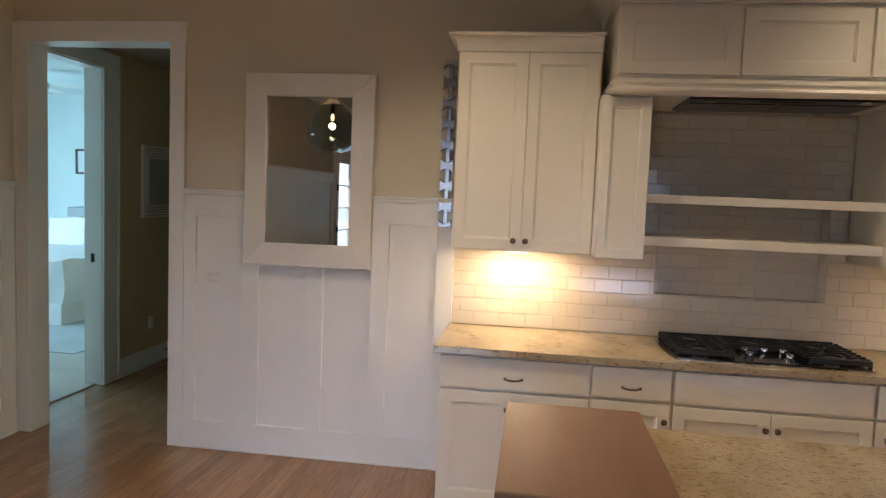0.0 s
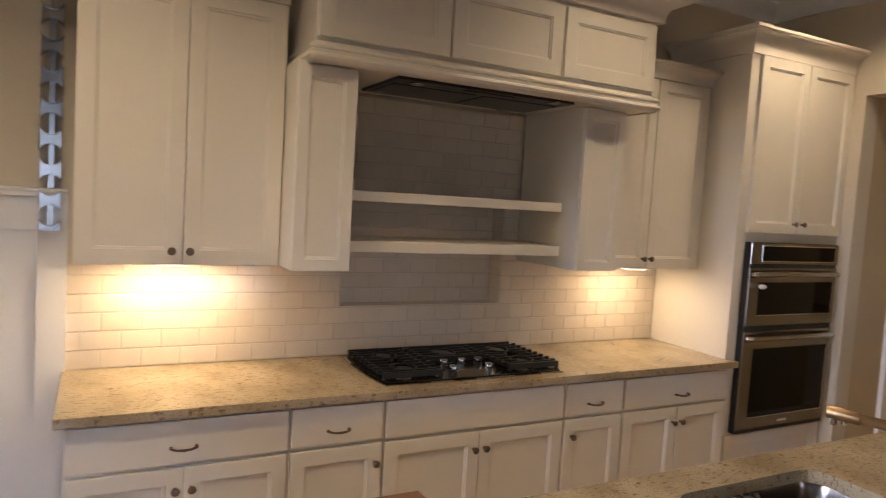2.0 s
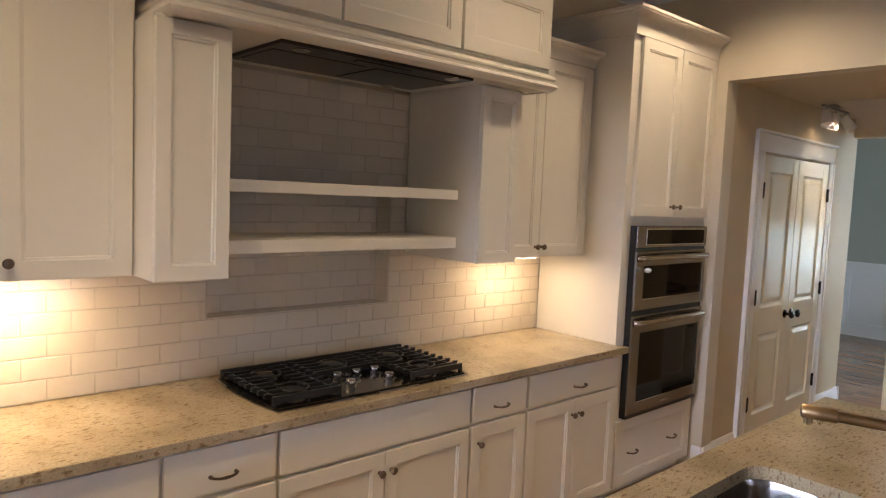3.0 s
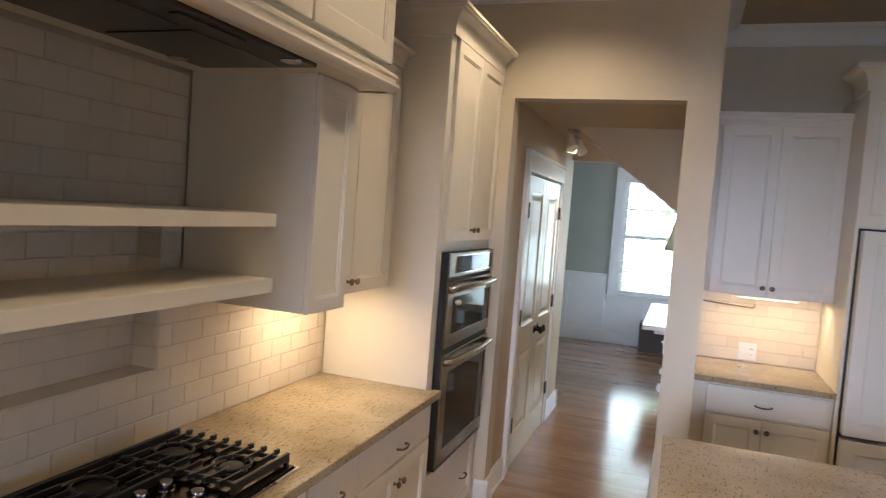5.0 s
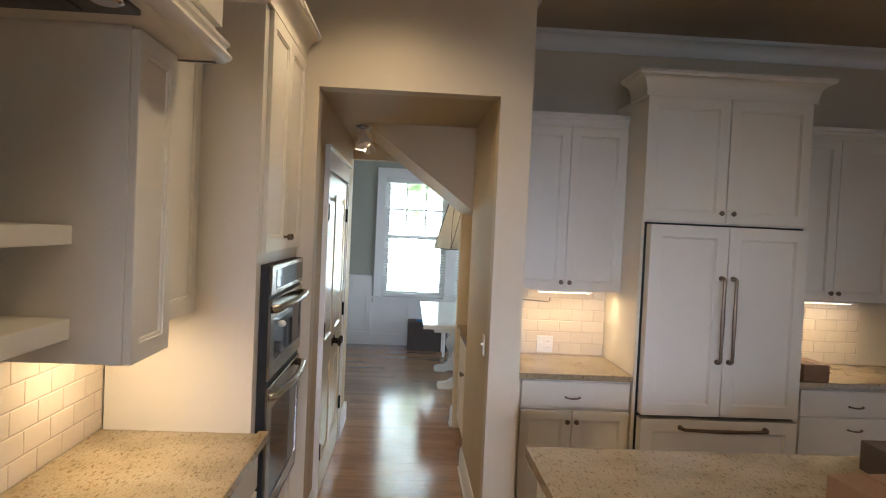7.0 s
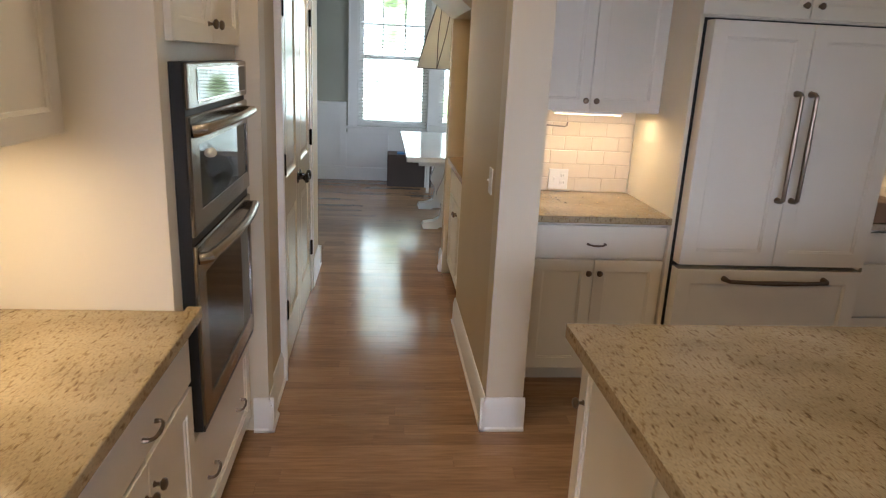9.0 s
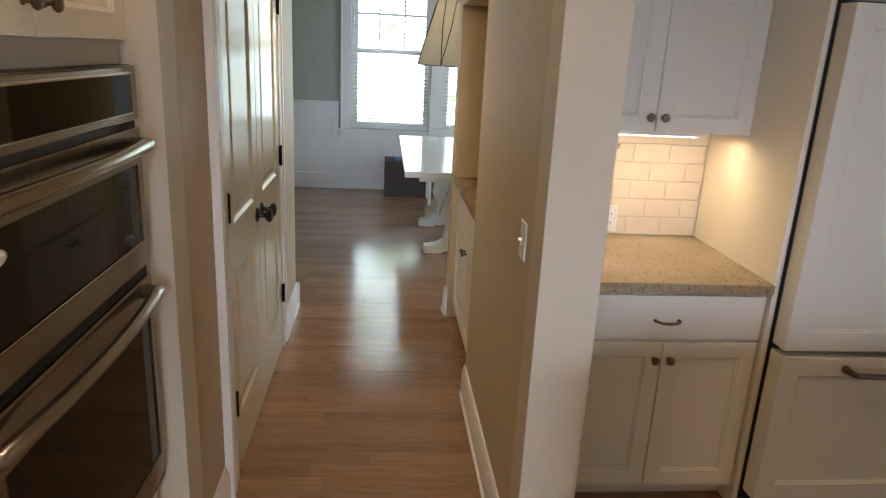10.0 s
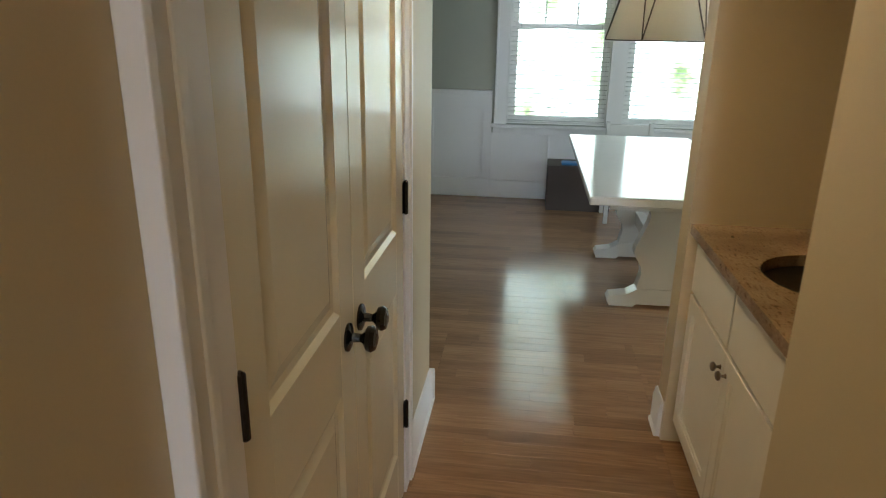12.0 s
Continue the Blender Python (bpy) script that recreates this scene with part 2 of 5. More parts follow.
floor_wood = wood_material("floor_wood", (0.240, 0.136, 0.070), (0.350, 0.203, 0.110), 0.15, 1)
board_wood = wood_material("board_wood", (0.155, 0.075, 0.034), (0.205, 0.102, 0.048), 0.42, 1, 2.0)
white_wood = paint("white_wood", (0.72, 0.69, 0.65), 0.6, 0.10, 45, 0.4, 0.0012)
cook_steel = metal("cook_steel", (0.16, 0.14, 0.12), 0.16, (1, 1, 1), 3, 0.0)
dark_chrome = metal("dark_chrome", (0.34, 0.32, 0.30), 0.12)
handle_steel = metal("handle_steel", (0.42, 0.37, 0.31), 0.24, (1, 1, 1), 4, 0.0)
rack_steel = metal("rack_steel", (0.36, 0.355, 0.34), 0.24, (1, 1, 1), 20, 0.0)


def tile_material():
    m, nt, b = material("tile_glaze")
    info = nt.nodes.new("ShaderNodeObjectInfo")
    r = ramp(nt, info.outputs["Random"], [(0.0, (0.69, 0.595, 0.455)), (1.0, (0.74, 0.645, 0.505))])
    nt.links.new(r.outputs[0], b.inputs["Base Color"])
    b.inputs["Roughness"].default_value = 0.12
    t = noise_tex(nt, 14, 2)
    bump(nt, b, t.outputs[0], 0.10, 0.002)
    return m


tile_glaze = tile_material()
grout = paint("grout", (0.56, 0.48, 0.37), 0.9, 0.08, 300, 0.4)


def foliage_backdrop(name, strength):
    """Distant leaves with gaps of sky, their daylight put in as emission."""
    m, nt, b = material(name)
    t = noise_tex(nt, 1.6, 8)
    t2 = noise_tex(nt, 6.0, 6)
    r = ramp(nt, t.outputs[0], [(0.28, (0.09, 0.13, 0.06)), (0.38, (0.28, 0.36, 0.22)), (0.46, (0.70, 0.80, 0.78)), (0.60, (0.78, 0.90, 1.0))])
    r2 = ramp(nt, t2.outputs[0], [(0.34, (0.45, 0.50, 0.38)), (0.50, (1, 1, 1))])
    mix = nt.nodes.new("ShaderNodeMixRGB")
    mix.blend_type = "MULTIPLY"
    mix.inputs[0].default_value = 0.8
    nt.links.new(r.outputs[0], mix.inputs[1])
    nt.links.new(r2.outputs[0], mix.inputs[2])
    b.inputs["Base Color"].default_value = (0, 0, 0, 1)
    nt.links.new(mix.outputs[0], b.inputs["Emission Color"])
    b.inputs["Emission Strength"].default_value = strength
    return m


# one leaf pattern at two glow strengths: full daylight, and shade
leaves_glow = foliage_backdrop("leaves_glow", 7.0)
leaves_glow_dim = foliage_backdrop("leaves_glow_dim", 0.6)


# ---- building helpers ----
def bx(bm, x0, x1, y0, y1, z0, z1, bev=0.0):
    """A box, its edges rounded by bev."""
    m = Matrix.Translation(((x0 + x1) / 2, (y0 + y1) / 2, (z0 + z1) / 2)) @ Matrix.Diagonal((abs(x1 - x0), abs(y1 - y0), abs(z1 - z0), 1))
    r = bmesh.ops.create_cube(bm, size=1.0, matrix=m)
    if bev:
        es = {e for v in r["verts"] for e in v.link_edges}
        bmesh.ops.bevel(bm, geom=list(es), offset=bev, segments=2, profile=0.5, affect="EDGES")
    return bm


def box(*a):
    return bx(bmesh.new(), *a)


def prism(bm, pts, lo, hi, axis):
    """A polygon in the plane across an axis, drawn out from lo to hi along it. pts are the other two coordinates in order."""
    def at(p, h):
        return (h, p[0], p[1]) if axis == 0 else (p[0], h, p[1]) if axis == 1 else (p[0], p[1], h)
    a = [bm.verts.new(at(p, lo)) for p in pts]
    c = [bm.verts.new(at(p, hi)) for p in pts]
    n = len(pts)
    fs = [bm.faces.new(a), bm.faces.new(c)]
    for i in range(n):
        fs.append(bm.faces.new((a[i], a[(i + 1) % n], c[(i + 1) % n], c[i])))
    bmesh.ops.recalc_face_normals(bm, faces=fs)
    return bm


def lathe(bm, profile, n=20, m=None):
    """Turns (radius, height) pairs round the z axis."""
    m = m or Matrix()
    rings = []
    for r, h in profile:
        rings.append([bm.verts.new(m @ Vector((r * math.cos(2 * math.pi * i / n), r * math.sin(2 * math.pi * i / n), h))) for i in range(n)])
    fs = []
    for a, c in zip(rings, rings[1:]):
        for i in range(n):
            fs.append(bm.faces.new((a[i], a[(i + 1) % n], c[(i + 1) % n], c[i])))
    for ring in (rings[0], rings[-1]):
        fs.append(bm.faces.new(ring))
    bmesh.ops.recalc_face_normals(bm, faces=fs)
    return bm


def tube(bm, pts, radius, n=10, closed=False):
    """A round bar along a line of points; radius is a number or one per point."""
    pts = [Vector(p) for p in pts]
    radii = [radius] * len(pts) if isinstance(radius, (int, float)) else radius
    rings = []
    up = Vector((0, 0, 1))
    for i, p in enumerate(pts):
        a = pts[i - 1] if (i or closed) else p
        c = pts[(i + 1) % len(pts)] if (i + 1 < len(pts) or closed) else p
        d = (c - a).normalized()
        s = d.cross(up)
        if s.length < 0.05:
            s = d.cross(Vector((0, 1, 0)))
        s.normalize()
        u = s.cross(d)
        rings.append([bm.verts.new(p + radii[i] * (math.cos(2 * math.pi * k / n) * s + math.sin(2 * math.pi * k / n) * u)) for k in range(n)])
    fs = []
    pairs = list(zip(rings, rings[1:])) + ([(rings[-1], rings[0])] if closed else [])
    for a, c in pairs:
        for k in range(n):
            fs.append(bm.faces.new((a[k], a[(k + 1) % n], c[(k + 1) % n], c[k])))
    if not closed:
        fs += [bm.faces.new(rings[0]), bm.faces.new(rings[-1])]
    bmesh.ops.recalc_face_normals(bm, faces=fs)
    return bm


def mesh_of(name, bm, mat, smooth=False):
    me = bpy.data.meshes.new(name)
    bm.to_mesh(me)
    bm.free()
    if mat:
        me.materials.append(mat)
    if smooth:
        me.polygons.foreach_set("use_smooth", [True] * len(me.polygons))
        me.set_sharp_from_angle(angle=radians(38))
    return me


def part(name, bm, mat, parent, label="", smooth=False):
    ob = new(name, mesh_of(name, bm, mat, smooth))
    ob.parent = parent
    if label:
        ob["label"] = label
    return ob


def piece(name, me, parent, at=(0, 0, 0)):
    """An object of its own on a shared mesh."""
    ob = new(name, me)
    ob.parent = parent
    ob.location = at
    return ob


def thing(name, m, label, category, group=""):
    ob = new(name)
    ob.matrix_world = m
    ob.empty_display_size = 0.1
    return tagged(ob, label, category, group)


def setting(name, bm, mat, label, smooth=False):
    return tagged(new(name, mesh_of(name, bm, mat, smooth)), label, "", "", "structure")


def moulding(bm, pts, a, c, out):
    """A profile of (out, z) pairs drawn from a to c, two (x, y) points, standing out along the direction out."""
    o = Vector((*out, 0))
    fs, ends = [], []
    for p in (a, c):
        ends.append([bm.verts.new(Vector((*p, 0)) + o * d + Vector((0, 0, z))) for d, z in pts])
    n = len(pts)
    for i in range(n):
        fs.append(bm.faces.new((ends[0][i], ends[0][(i + 1) % n], ends[1][(i + 1) % n], ends[1][i])))
    fs += [bm.faces.new(e) for e in ends]
    bmesh.ops.recalc_face_normals(bm, faces=fs)
    return bm


def crown_pts(z0, z1, d):
    """A crown: a fillet, a hollow and a lip."""
    h = z1 - z0
    cove = [(d * (0.18 + 0.72 * (1 - math.cos(k * math.pi / 12))), z0 + h * (0.18 + 0.62 * math.sin(k * math.pi / 12))) for k in range(0, 7)]
    return [(0, z0), (d * 0.18, z0), (d * 0.18, z0 + h * 0.1)] + cove + [(d * 0.94, z0 + h * 0.86), (d, z0 + h * 0.88), (d, z1), (0, z1)]


def crown_round(bm, x0, x1, y0, yb, z0, z1, d, left=True, right=True):
    """A mitred crown on a cabinet: front at y0, returns to yb."""
    pts = crown_pts(z0, z1, d)
    def ring(fn):
        return [bm.verts.new(fn(o, z)) for o, z in pts]
    rows = []
    if left:
        rows.append(ring(lambda o, z: (x0 - o, yb, z)))
    rows.append(ring(lambda o, z: (x0 - (o if left else 0), y0 - o, z)))
    rows.append(ring(lambda o, z: (x1 + (o if right else 0), y0 - o, z)))
    if right:
        rows.append(ring(lambda o, z: (x1 + o, yb, z)))
    fs = []
    n = len(pts)
    for a, c in zip(rows, rows[1:]):
        for i in range(n - 1):
            fs.append(bm.faces.new((a[i], a[i + 1], c[i + 1], c[i])))
    fs += [bm.faces.new(rows[0]), bm.faces.new(rows[-1])]
    bmesh.ops.recalc_face_normals(bm, faces=fs)
    return bm


def shaker(x0, x1, z0, z1, rail=0.057, t=0.02, y=0.0):
    """A frame-and-panel front in one piece, with a stepped inner bead; its face lies at y and looks to -y."""
    bm = bmesh.new()
    steps = [(0, t), (0, 0.0018), (0.0018, 0), (rail, 0), (rail + 0.0015, 0.004), (rail + 0.009, 0.0055), (rail + 0.0105, 0.0105)]
    rings = [[bm.verts.new((x, y + d, z)) for x, z in ((x0 + o, z0 + o), (x1 - o, z0 + o), (x1 - o, z1 - o), (x0 + o, z1 - o))] for o, d in steps]
    fs = []
    for r0, r1 in zip(rings, rings[1:]):
        for i in range(4):
            fs.append(bm.faces.new((r0[i], r0[(i + 1) % 4], r1[(i + 1) % 4], r1[i])))
    fs += [bm.faces.new(rings[-1]), bm.faces.new(rings[0])]
    bmesh.ops.recalc_face_normals(bm, faces=fs)
    return bm


def slab(x0, x1, z0, z1, t=0.02):
    return box(x0, x1, 0, t, z0, z1, 0.003)


def ring_frame(x0, x1, z0, z1, hx0, hx1, hz0, hz1, y0, y1):
    """A flat frame in one piece round a rectangular opening, softened at its outer edge."""
    bm = bmesh.new()
    b = 0.004
    outer = lambda o: ((x0 + o, z0 + o), (x1 - o, z0 + o), (x1 - o, z1 - o), (x0 + o, z1 - o))
    inner = ((hx0, hz0), (hx1, hz0), (hx1, hz1), (hx0, hz1))
    rows = [[bm.verts.new((x, y, z)) for x, z in pts] for pts, y in ((outer(0), y1), (outer(0), y0 + b), (outer(b), y0), (inner, y0), (inner, y1))]
    for r0, r1 in zip(rows, rows[1:] + rows[:1]):
        for i in range(4):
            bm.faces.new((r0[i], r0[(i + 1) % 4], r1[(i + 1) % 4], r1[i]))
    bmesh.ops.recalc_face_normals(bm, faces=bm.faces[:])
    return bm


FACE = Matrix.Rotation(radians(90), 4, "X")


def knob_mesh():
    bm = bmesh.new()
    lathe(bm, [(0.008, 0), (0.008, 0.002), (0.005, 0.005), (0.0045, 0.013), (0.009, 0.016), (0.0145, 0.020), (0.0155, 0.024), (0.0125, 0.029), (0.006, 0.0315)], 16, FACE)
    return mesh_of("knob", bm, bronze, True)


def pull_mesh(length=0.086, mat=None, r=0.0045, out=0.024):
    bm = bmesh.new()
    h = length / 2
    pts = [(-h, 0, 0), (-h, -out * 0.6, 0.001), (-h + 0.008, -out * 0.9, 0), (-h * 0.5, -out, -0.003), (0, -out * 1.04, -0.004), (h * 0.5, -out, -0.003), (h - 0.008, -out * 0.9, 0), (h, -out * 0.6, 0.001), (h, 0, 0)]
    tube(bm, pts, [r * 1.5, r * 1.1, r, r, r * 1.25, r, r, r * 1.1, r * 1.5], 8)
    return mesh_of("handle", bm, mat or bronze, True)


KNOB, PULL = knob_mesh(), pull_mesh()


def cabinet(name, m, w, d, h, label, fronts, category="cabinet", group="", toe=0.0, mat=None, top=0.0, body=True):
    """A cabinet in its own axes: x 0..w, door faces at y 0, back at y d, z 0..h.
    fronts: (kind, x0, x1, z0, z1, fittings) with fittings ('knob' or 'handle', x, z)."""
    mat = mat or cabinet_paint
    root = thing(name, m, label, category, group)
    if body:
        bm = bmesh.new()
        bx(bm, 0, w, 0.0205, d, toe, h, 0.0015)
        if toe:
            bx(bm, 0.002, w - 0.002, 0.09, d, 0, toe)
        part("body", bm, mat, root)
    for kind, x0, x1, z0, z1, fit in fronts:
        bm = shaker(x0, x1, z0, z1) if kind == "door" else slab(x0, x1, z0, z1)
        front = part("door" if kind == "door" else "drawer_front", bm, mat, root)
        for what, fx, fz in fit:
            piece("knob" if what == "knob" else "handle", KNOB if what == "knob" else PULL, front, (fx, 0, fz))
    return root


# ---- structure ----
CEIL, NORTH, EAST, WEST, SOUTH = 3.14, 4.645, 5.085, -2.975, -6.0

floor = setting("floor", box(-8.4, 10.6, -3.7, 10.4, -0.06, -0.006), dark_gap, "dark brown hardwood strip floor with a satin finish")
setting("bedroom_carpet", box(-8.3, -3.16, 4.4, 10.3, -0.004, 0.012), carpet, "pale looped carpet in the bedroom")
setting("ground", box(-60, 60, -60, 60, -0.7, -0.4), grass, "mown lawn outside the windows")

# north wall with the doorway to the passage and the tiled recess over the cooktop
bm = bmesh.new()
bx(bm, -3.12, -2.885, NORTH, 4.78, 0, CEIL)
bx(bm, -2.885, -1.895, NORTH, 4.78, 2.55, CEIL)
bx(bm, -1.895, 1.065, NORTH, 4.78, 0, CEIL)
bx(bm, 1.065, 1.985, 4.752, 4.78, 1.15, 1.71)
bx(bm, 1.065, 1.985, NORTH, 4.78, 0, 1.15)
bx(bm, 1.065, 1.985, NORTH, 4.78, 1.71, CEIL)
bx(bm, 1.985, 4.6, NORTH, 4.78, 0, CEIL)
setting("wall_north", bm, wall_paint, "beige painted kitchen wall above white panelling")

# arch wall, passage walls, fridge wall
bm = bmesh.new()
bx(bm, 4.03, 4.16, 3.976, NORTH, 0, CEIL)
bx(bm, 4.03, 4.16, 3.02, 3.976, 2.467, CEIL)
bx(bm, 4.03, 4.16, 2.85, 3.02, 0, CEIL)
setting("wall_arch", bm, wall_paint, "beige plaster wall with a square-headed opening to the passage")
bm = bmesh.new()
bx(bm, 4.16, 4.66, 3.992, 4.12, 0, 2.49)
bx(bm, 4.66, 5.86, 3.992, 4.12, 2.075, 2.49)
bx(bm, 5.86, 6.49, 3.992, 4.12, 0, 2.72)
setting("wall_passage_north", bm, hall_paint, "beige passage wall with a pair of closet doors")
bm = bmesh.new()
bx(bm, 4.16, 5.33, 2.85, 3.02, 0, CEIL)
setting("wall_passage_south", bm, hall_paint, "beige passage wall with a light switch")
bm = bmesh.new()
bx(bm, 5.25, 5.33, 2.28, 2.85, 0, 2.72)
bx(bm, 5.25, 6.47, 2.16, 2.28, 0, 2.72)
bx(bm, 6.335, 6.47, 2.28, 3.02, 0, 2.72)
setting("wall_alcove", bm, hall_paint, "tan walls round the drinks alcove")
setting("wall_east", box(EAST, 5.25, SOUTH, 2.85, 0, CEIL), wall_paint, "beige wall behind the fridge and cabinets")
setting("wall_closet_back", box(4.16, 6.49, 5.0, 5.1, 0, 2.72), hall_paint, "plain closet wall")

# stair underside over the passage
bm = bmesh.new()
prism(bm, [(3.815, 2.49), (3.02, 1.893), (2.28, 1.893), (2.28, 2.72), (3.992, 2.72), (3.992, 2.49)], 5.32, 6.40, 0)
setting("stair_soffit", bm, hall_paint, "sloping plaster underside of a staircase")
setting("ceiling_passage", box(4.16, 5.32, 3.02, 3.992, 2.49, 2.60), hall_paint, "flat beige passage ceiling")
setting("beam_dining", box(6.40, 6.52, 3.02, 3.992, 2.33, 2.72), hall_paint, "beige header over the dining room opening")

# west, south and outer walls
bm = bmesh.new()
bx(bm, -3.12, WEST, SOUTH, -5.16, 0, CEIL)
bx(bm, -3.12, WEST, -5.16, -2.42, 2.30, CEIL)
bx(bm, -3.12, WEST, -2.42, 2.50, 0, CEIL)
bx(bm, -3.12, WEST, 2.50, 3.70, 0, 0.90)
bx(bm, -3.12, WEST, 2.50, 3.70, 2.30, CEIL)
bx(bm, -3.12, WEST, 3.70, NORTH, 0, CEIL)
setting("wall_west", bm, wall_paint, "beige wall with high white panelling and a glazed door")
bm = bmesh.new()
bx(bm, -3.05, 5.25, SOUTH - 0.15, SOUTH, 0, 0.65)
bx(bm, -3.05, 5.25, SOUTH - 0.15, SOUTH, 2.35, CEIL)
for a, c in ((-3.05, -2.05), (-0.35, 1.35), (3.05, 5.25)):
    bx(bm, a, c, SOUTH - 0.15, SOUTH, 0.65, 2.35)
setting("wall_south", bm, wall_paint, "unseen beige south wall with two added wide windows")
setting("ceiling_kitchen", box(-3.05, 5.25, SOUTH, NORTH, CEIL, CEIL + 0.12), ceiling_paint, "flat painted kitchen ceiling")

# crown moulding at the kitchen ceiling
bm = bmesh.new()
cp = crown_pts(CEIL - 0.125, CEIL - 0.001, 0.10)
moulding(bm, cp, (4.03, 2.85), (4.03, NORTH), (-1, 0))
moulding(bm, cp, (4.03, 2.85), (5.0, 2.85), (0, -1))
moulding(bm, cp, (EAST, 2.85), (EAST, SOUTH), (-1, 0))
moulding(bm, cp, (-2.9, NORTH), (4.0, NORTH), (0, -1))
moulding(bm, cp, (WEST, NORTH), (WEST, SOUTH), (1, 0))
setting("trim_crown", bm, trim_paint, "white crown moulding along the kitchen ceiling", True)

# west passage and bedroom
bm = bmesh.new()
bx(bm, -3.25, -3.11, 4.78, 4.84, 0, 3.0)
bx(bm, -3.25, -3.11, 4.84, 5.71, 2.60, 3.0)
bx(bm, -3.25, -3.11, 5.71, 9.6, 0, 3.0)
setting("wall_corridor_west", bm, hall_paint, "tan corridor wall with an open bedroom doorway")
setting("wall_corridor_east", box(-1.70, -1.55, 4.78, 9.6, 0, 2.75), hall_paint, "tan corridor wall")
setting("wall_corridor_end", box(-3.2, -1.55, 9.6, 9.7, 0, 2.75), hall_paint, "tan corridor end wall")
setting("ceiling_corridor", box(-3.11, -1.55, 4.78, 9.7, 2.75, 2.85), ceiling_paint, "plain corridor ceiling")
bm = bmesh.new()
bx(bm, -8.3, -3.2, 10.2, 10.3, 0, 3.0)
bx(bm, -8.3, -3.2, 4.3, 4.4, 0, 3.0)
bx(bm, -8.3, -8.2, 4.4, 10.2, 0, 0.7)
bx(bm, -8.3, -8.2, 4.4, 10.2, 2.3, 3.0)
bx(bm, -8.3, -8.2, 4.4, 6.1, 0.7, 2.3)
bx(bm, -8.3, -8.2, 7.9, 10.2, 0.7, 2.3)
setting("wall_bedroom", bm, bedroom_paint, "pale blue-grey bedroom walls")
setting("ceiling_bedroom", box(-8.3, -3.2, 4.3, 10.3, 3.0, 3.1), bedroom_paint, "pale bedroom ceiling")

# dining room
bm = bmesh.new()
bx(bm, 10.37, 10.52, 3.84, 5.5, 0, 2.72)
bx(bm, 10.37, 10.52, 2.915, 3.84, 0, 0.72)
bx(bm, 10.37, 10.52, 2.915, 3.84, 2.47, 2.72)
bx(bm, 10.37, 10.52, 2.775, 2.915, 0, 2.72)
bx(bm, 10.37, 10.52, 1.85, 2.775, 0, 0.72)
bx(bm, 10.37, 10.52, 1.85, 2.775, 2.47, 2.72)
bx(bm, 10.37, 10.52, -1.0, 1.85, 0, 2.72)
setting("wall_dining_east", bm, dining_paint, "grey-green dining wall above white panelling with two windows")
bm = bmesh.new()
bx(bm, 6.49, 10.37, 5.40, 5.5, 0, 2.72)
bx(bm, 6.37, 6.49, 4.12, 5.5, 0, 2.72)
setting("wall_dining_north", bm, dining_paint, "grey-green dining wall above white panelling")
bm = bmesh.new()
for a in ((6.47, 7.4, 0, 2.72), (9.4, 10.37, 0, 2.72), (7.4, 9.4, 0, 0.7), (7.4, 9.4, 2.45, 2.72)):
    bx(bm, a[0], a[1], -1.12, -1.0, a[2], a[3])
bx(bm, 6.35, 6.47, -1.0, 2.16, 0, 2.72)
setting("wall_dining_south", bm, dining_paint, "grey-green dining room walls")
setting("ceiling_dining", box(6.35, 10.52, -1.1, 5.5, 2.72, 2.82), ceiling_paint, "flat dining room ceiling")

# glowing backdrops of leaves beyond the windows, dimmer to the south and west
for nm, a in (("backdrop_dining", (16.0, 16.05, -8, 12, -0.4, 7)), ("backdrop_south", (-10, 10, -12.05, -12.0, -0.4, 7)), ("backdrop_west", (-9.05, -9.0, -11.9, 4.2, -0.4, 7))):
    setting(nm, box(*a), leaves_glow if nm == "backdrop_dining" else leaves_glow_dim, "flat glowing backdrop of trees beyond the garden")


# ---- trim ----
def panelling(name, runs, along, fixed, out, cap, gaps, mat=None):
    """White board-and-batten: backing sheet, base, rails, stiles and cap. along: 0 for x, 1 for y."""
    bm = bmesh.new()
    s = 1 if out > 0 else -1

    def b(a0, a1, d, z0, z1, bev=0.002):
        lo, hi = sorted((fixed, fixed + s * d))
        if along == 0:
            bx(bm, a0, a1, lo, hi, z0, z1, bev)
        else:
            bx(bm, lo, hi, a0, a1, z0, z1, bev)
    for a0, a1 in runs:
        b(a0, a1, 0.004, 0, cap - 0.02, 0)
        b(a0, a1, 0.028, 0.0, 0.018, 0.005)
        b(a0, a1, 0.024, 0.018, 0.185)
        b(a0, a1, 0.024, cap - 0.16, cap - 0.03)
        b(a0, a1, 0.045, cap - 0.03, cap - 0.008, 0.005)
        b(a0, a1, 0.052, cap - 0.008, cap + 0.006, 0.004)
    for a0, a1 in gaps:
        b(a0, a1, 0.023, 0.185, cap - 0.16, 0.0015)
    return setting(name, bm, mat or trim_paint, "white painted board-and-batten panelling")


panelling("trim_panelling_north", [(-1.80, -0.095)], 0, NORTH, -1, 1.65, [(-1.80, -1.722), (-1.423, -1.305), (-1.0, -0.893), (-0.593, -0.49), (-0.20, -0.095)])
panelling("trim_panelling_west", [(3.815, 4.60)], 1, WEST, 1, 1.65, [(3.815, 3.92), (4.49, 4.595)])
panelling("trim_panelling_window", [(2.395, 3.81)], 1, WEST, 1, 0.82, [(2.395, 2.50), (3.05, 3.15), (3.705, 3.81)])
panelling("trim_panelling_corner", [(1.30, 2.39)], 1, WEST, 1, 1.65, [(1.30, 1.405), (2.285, 2.39)])
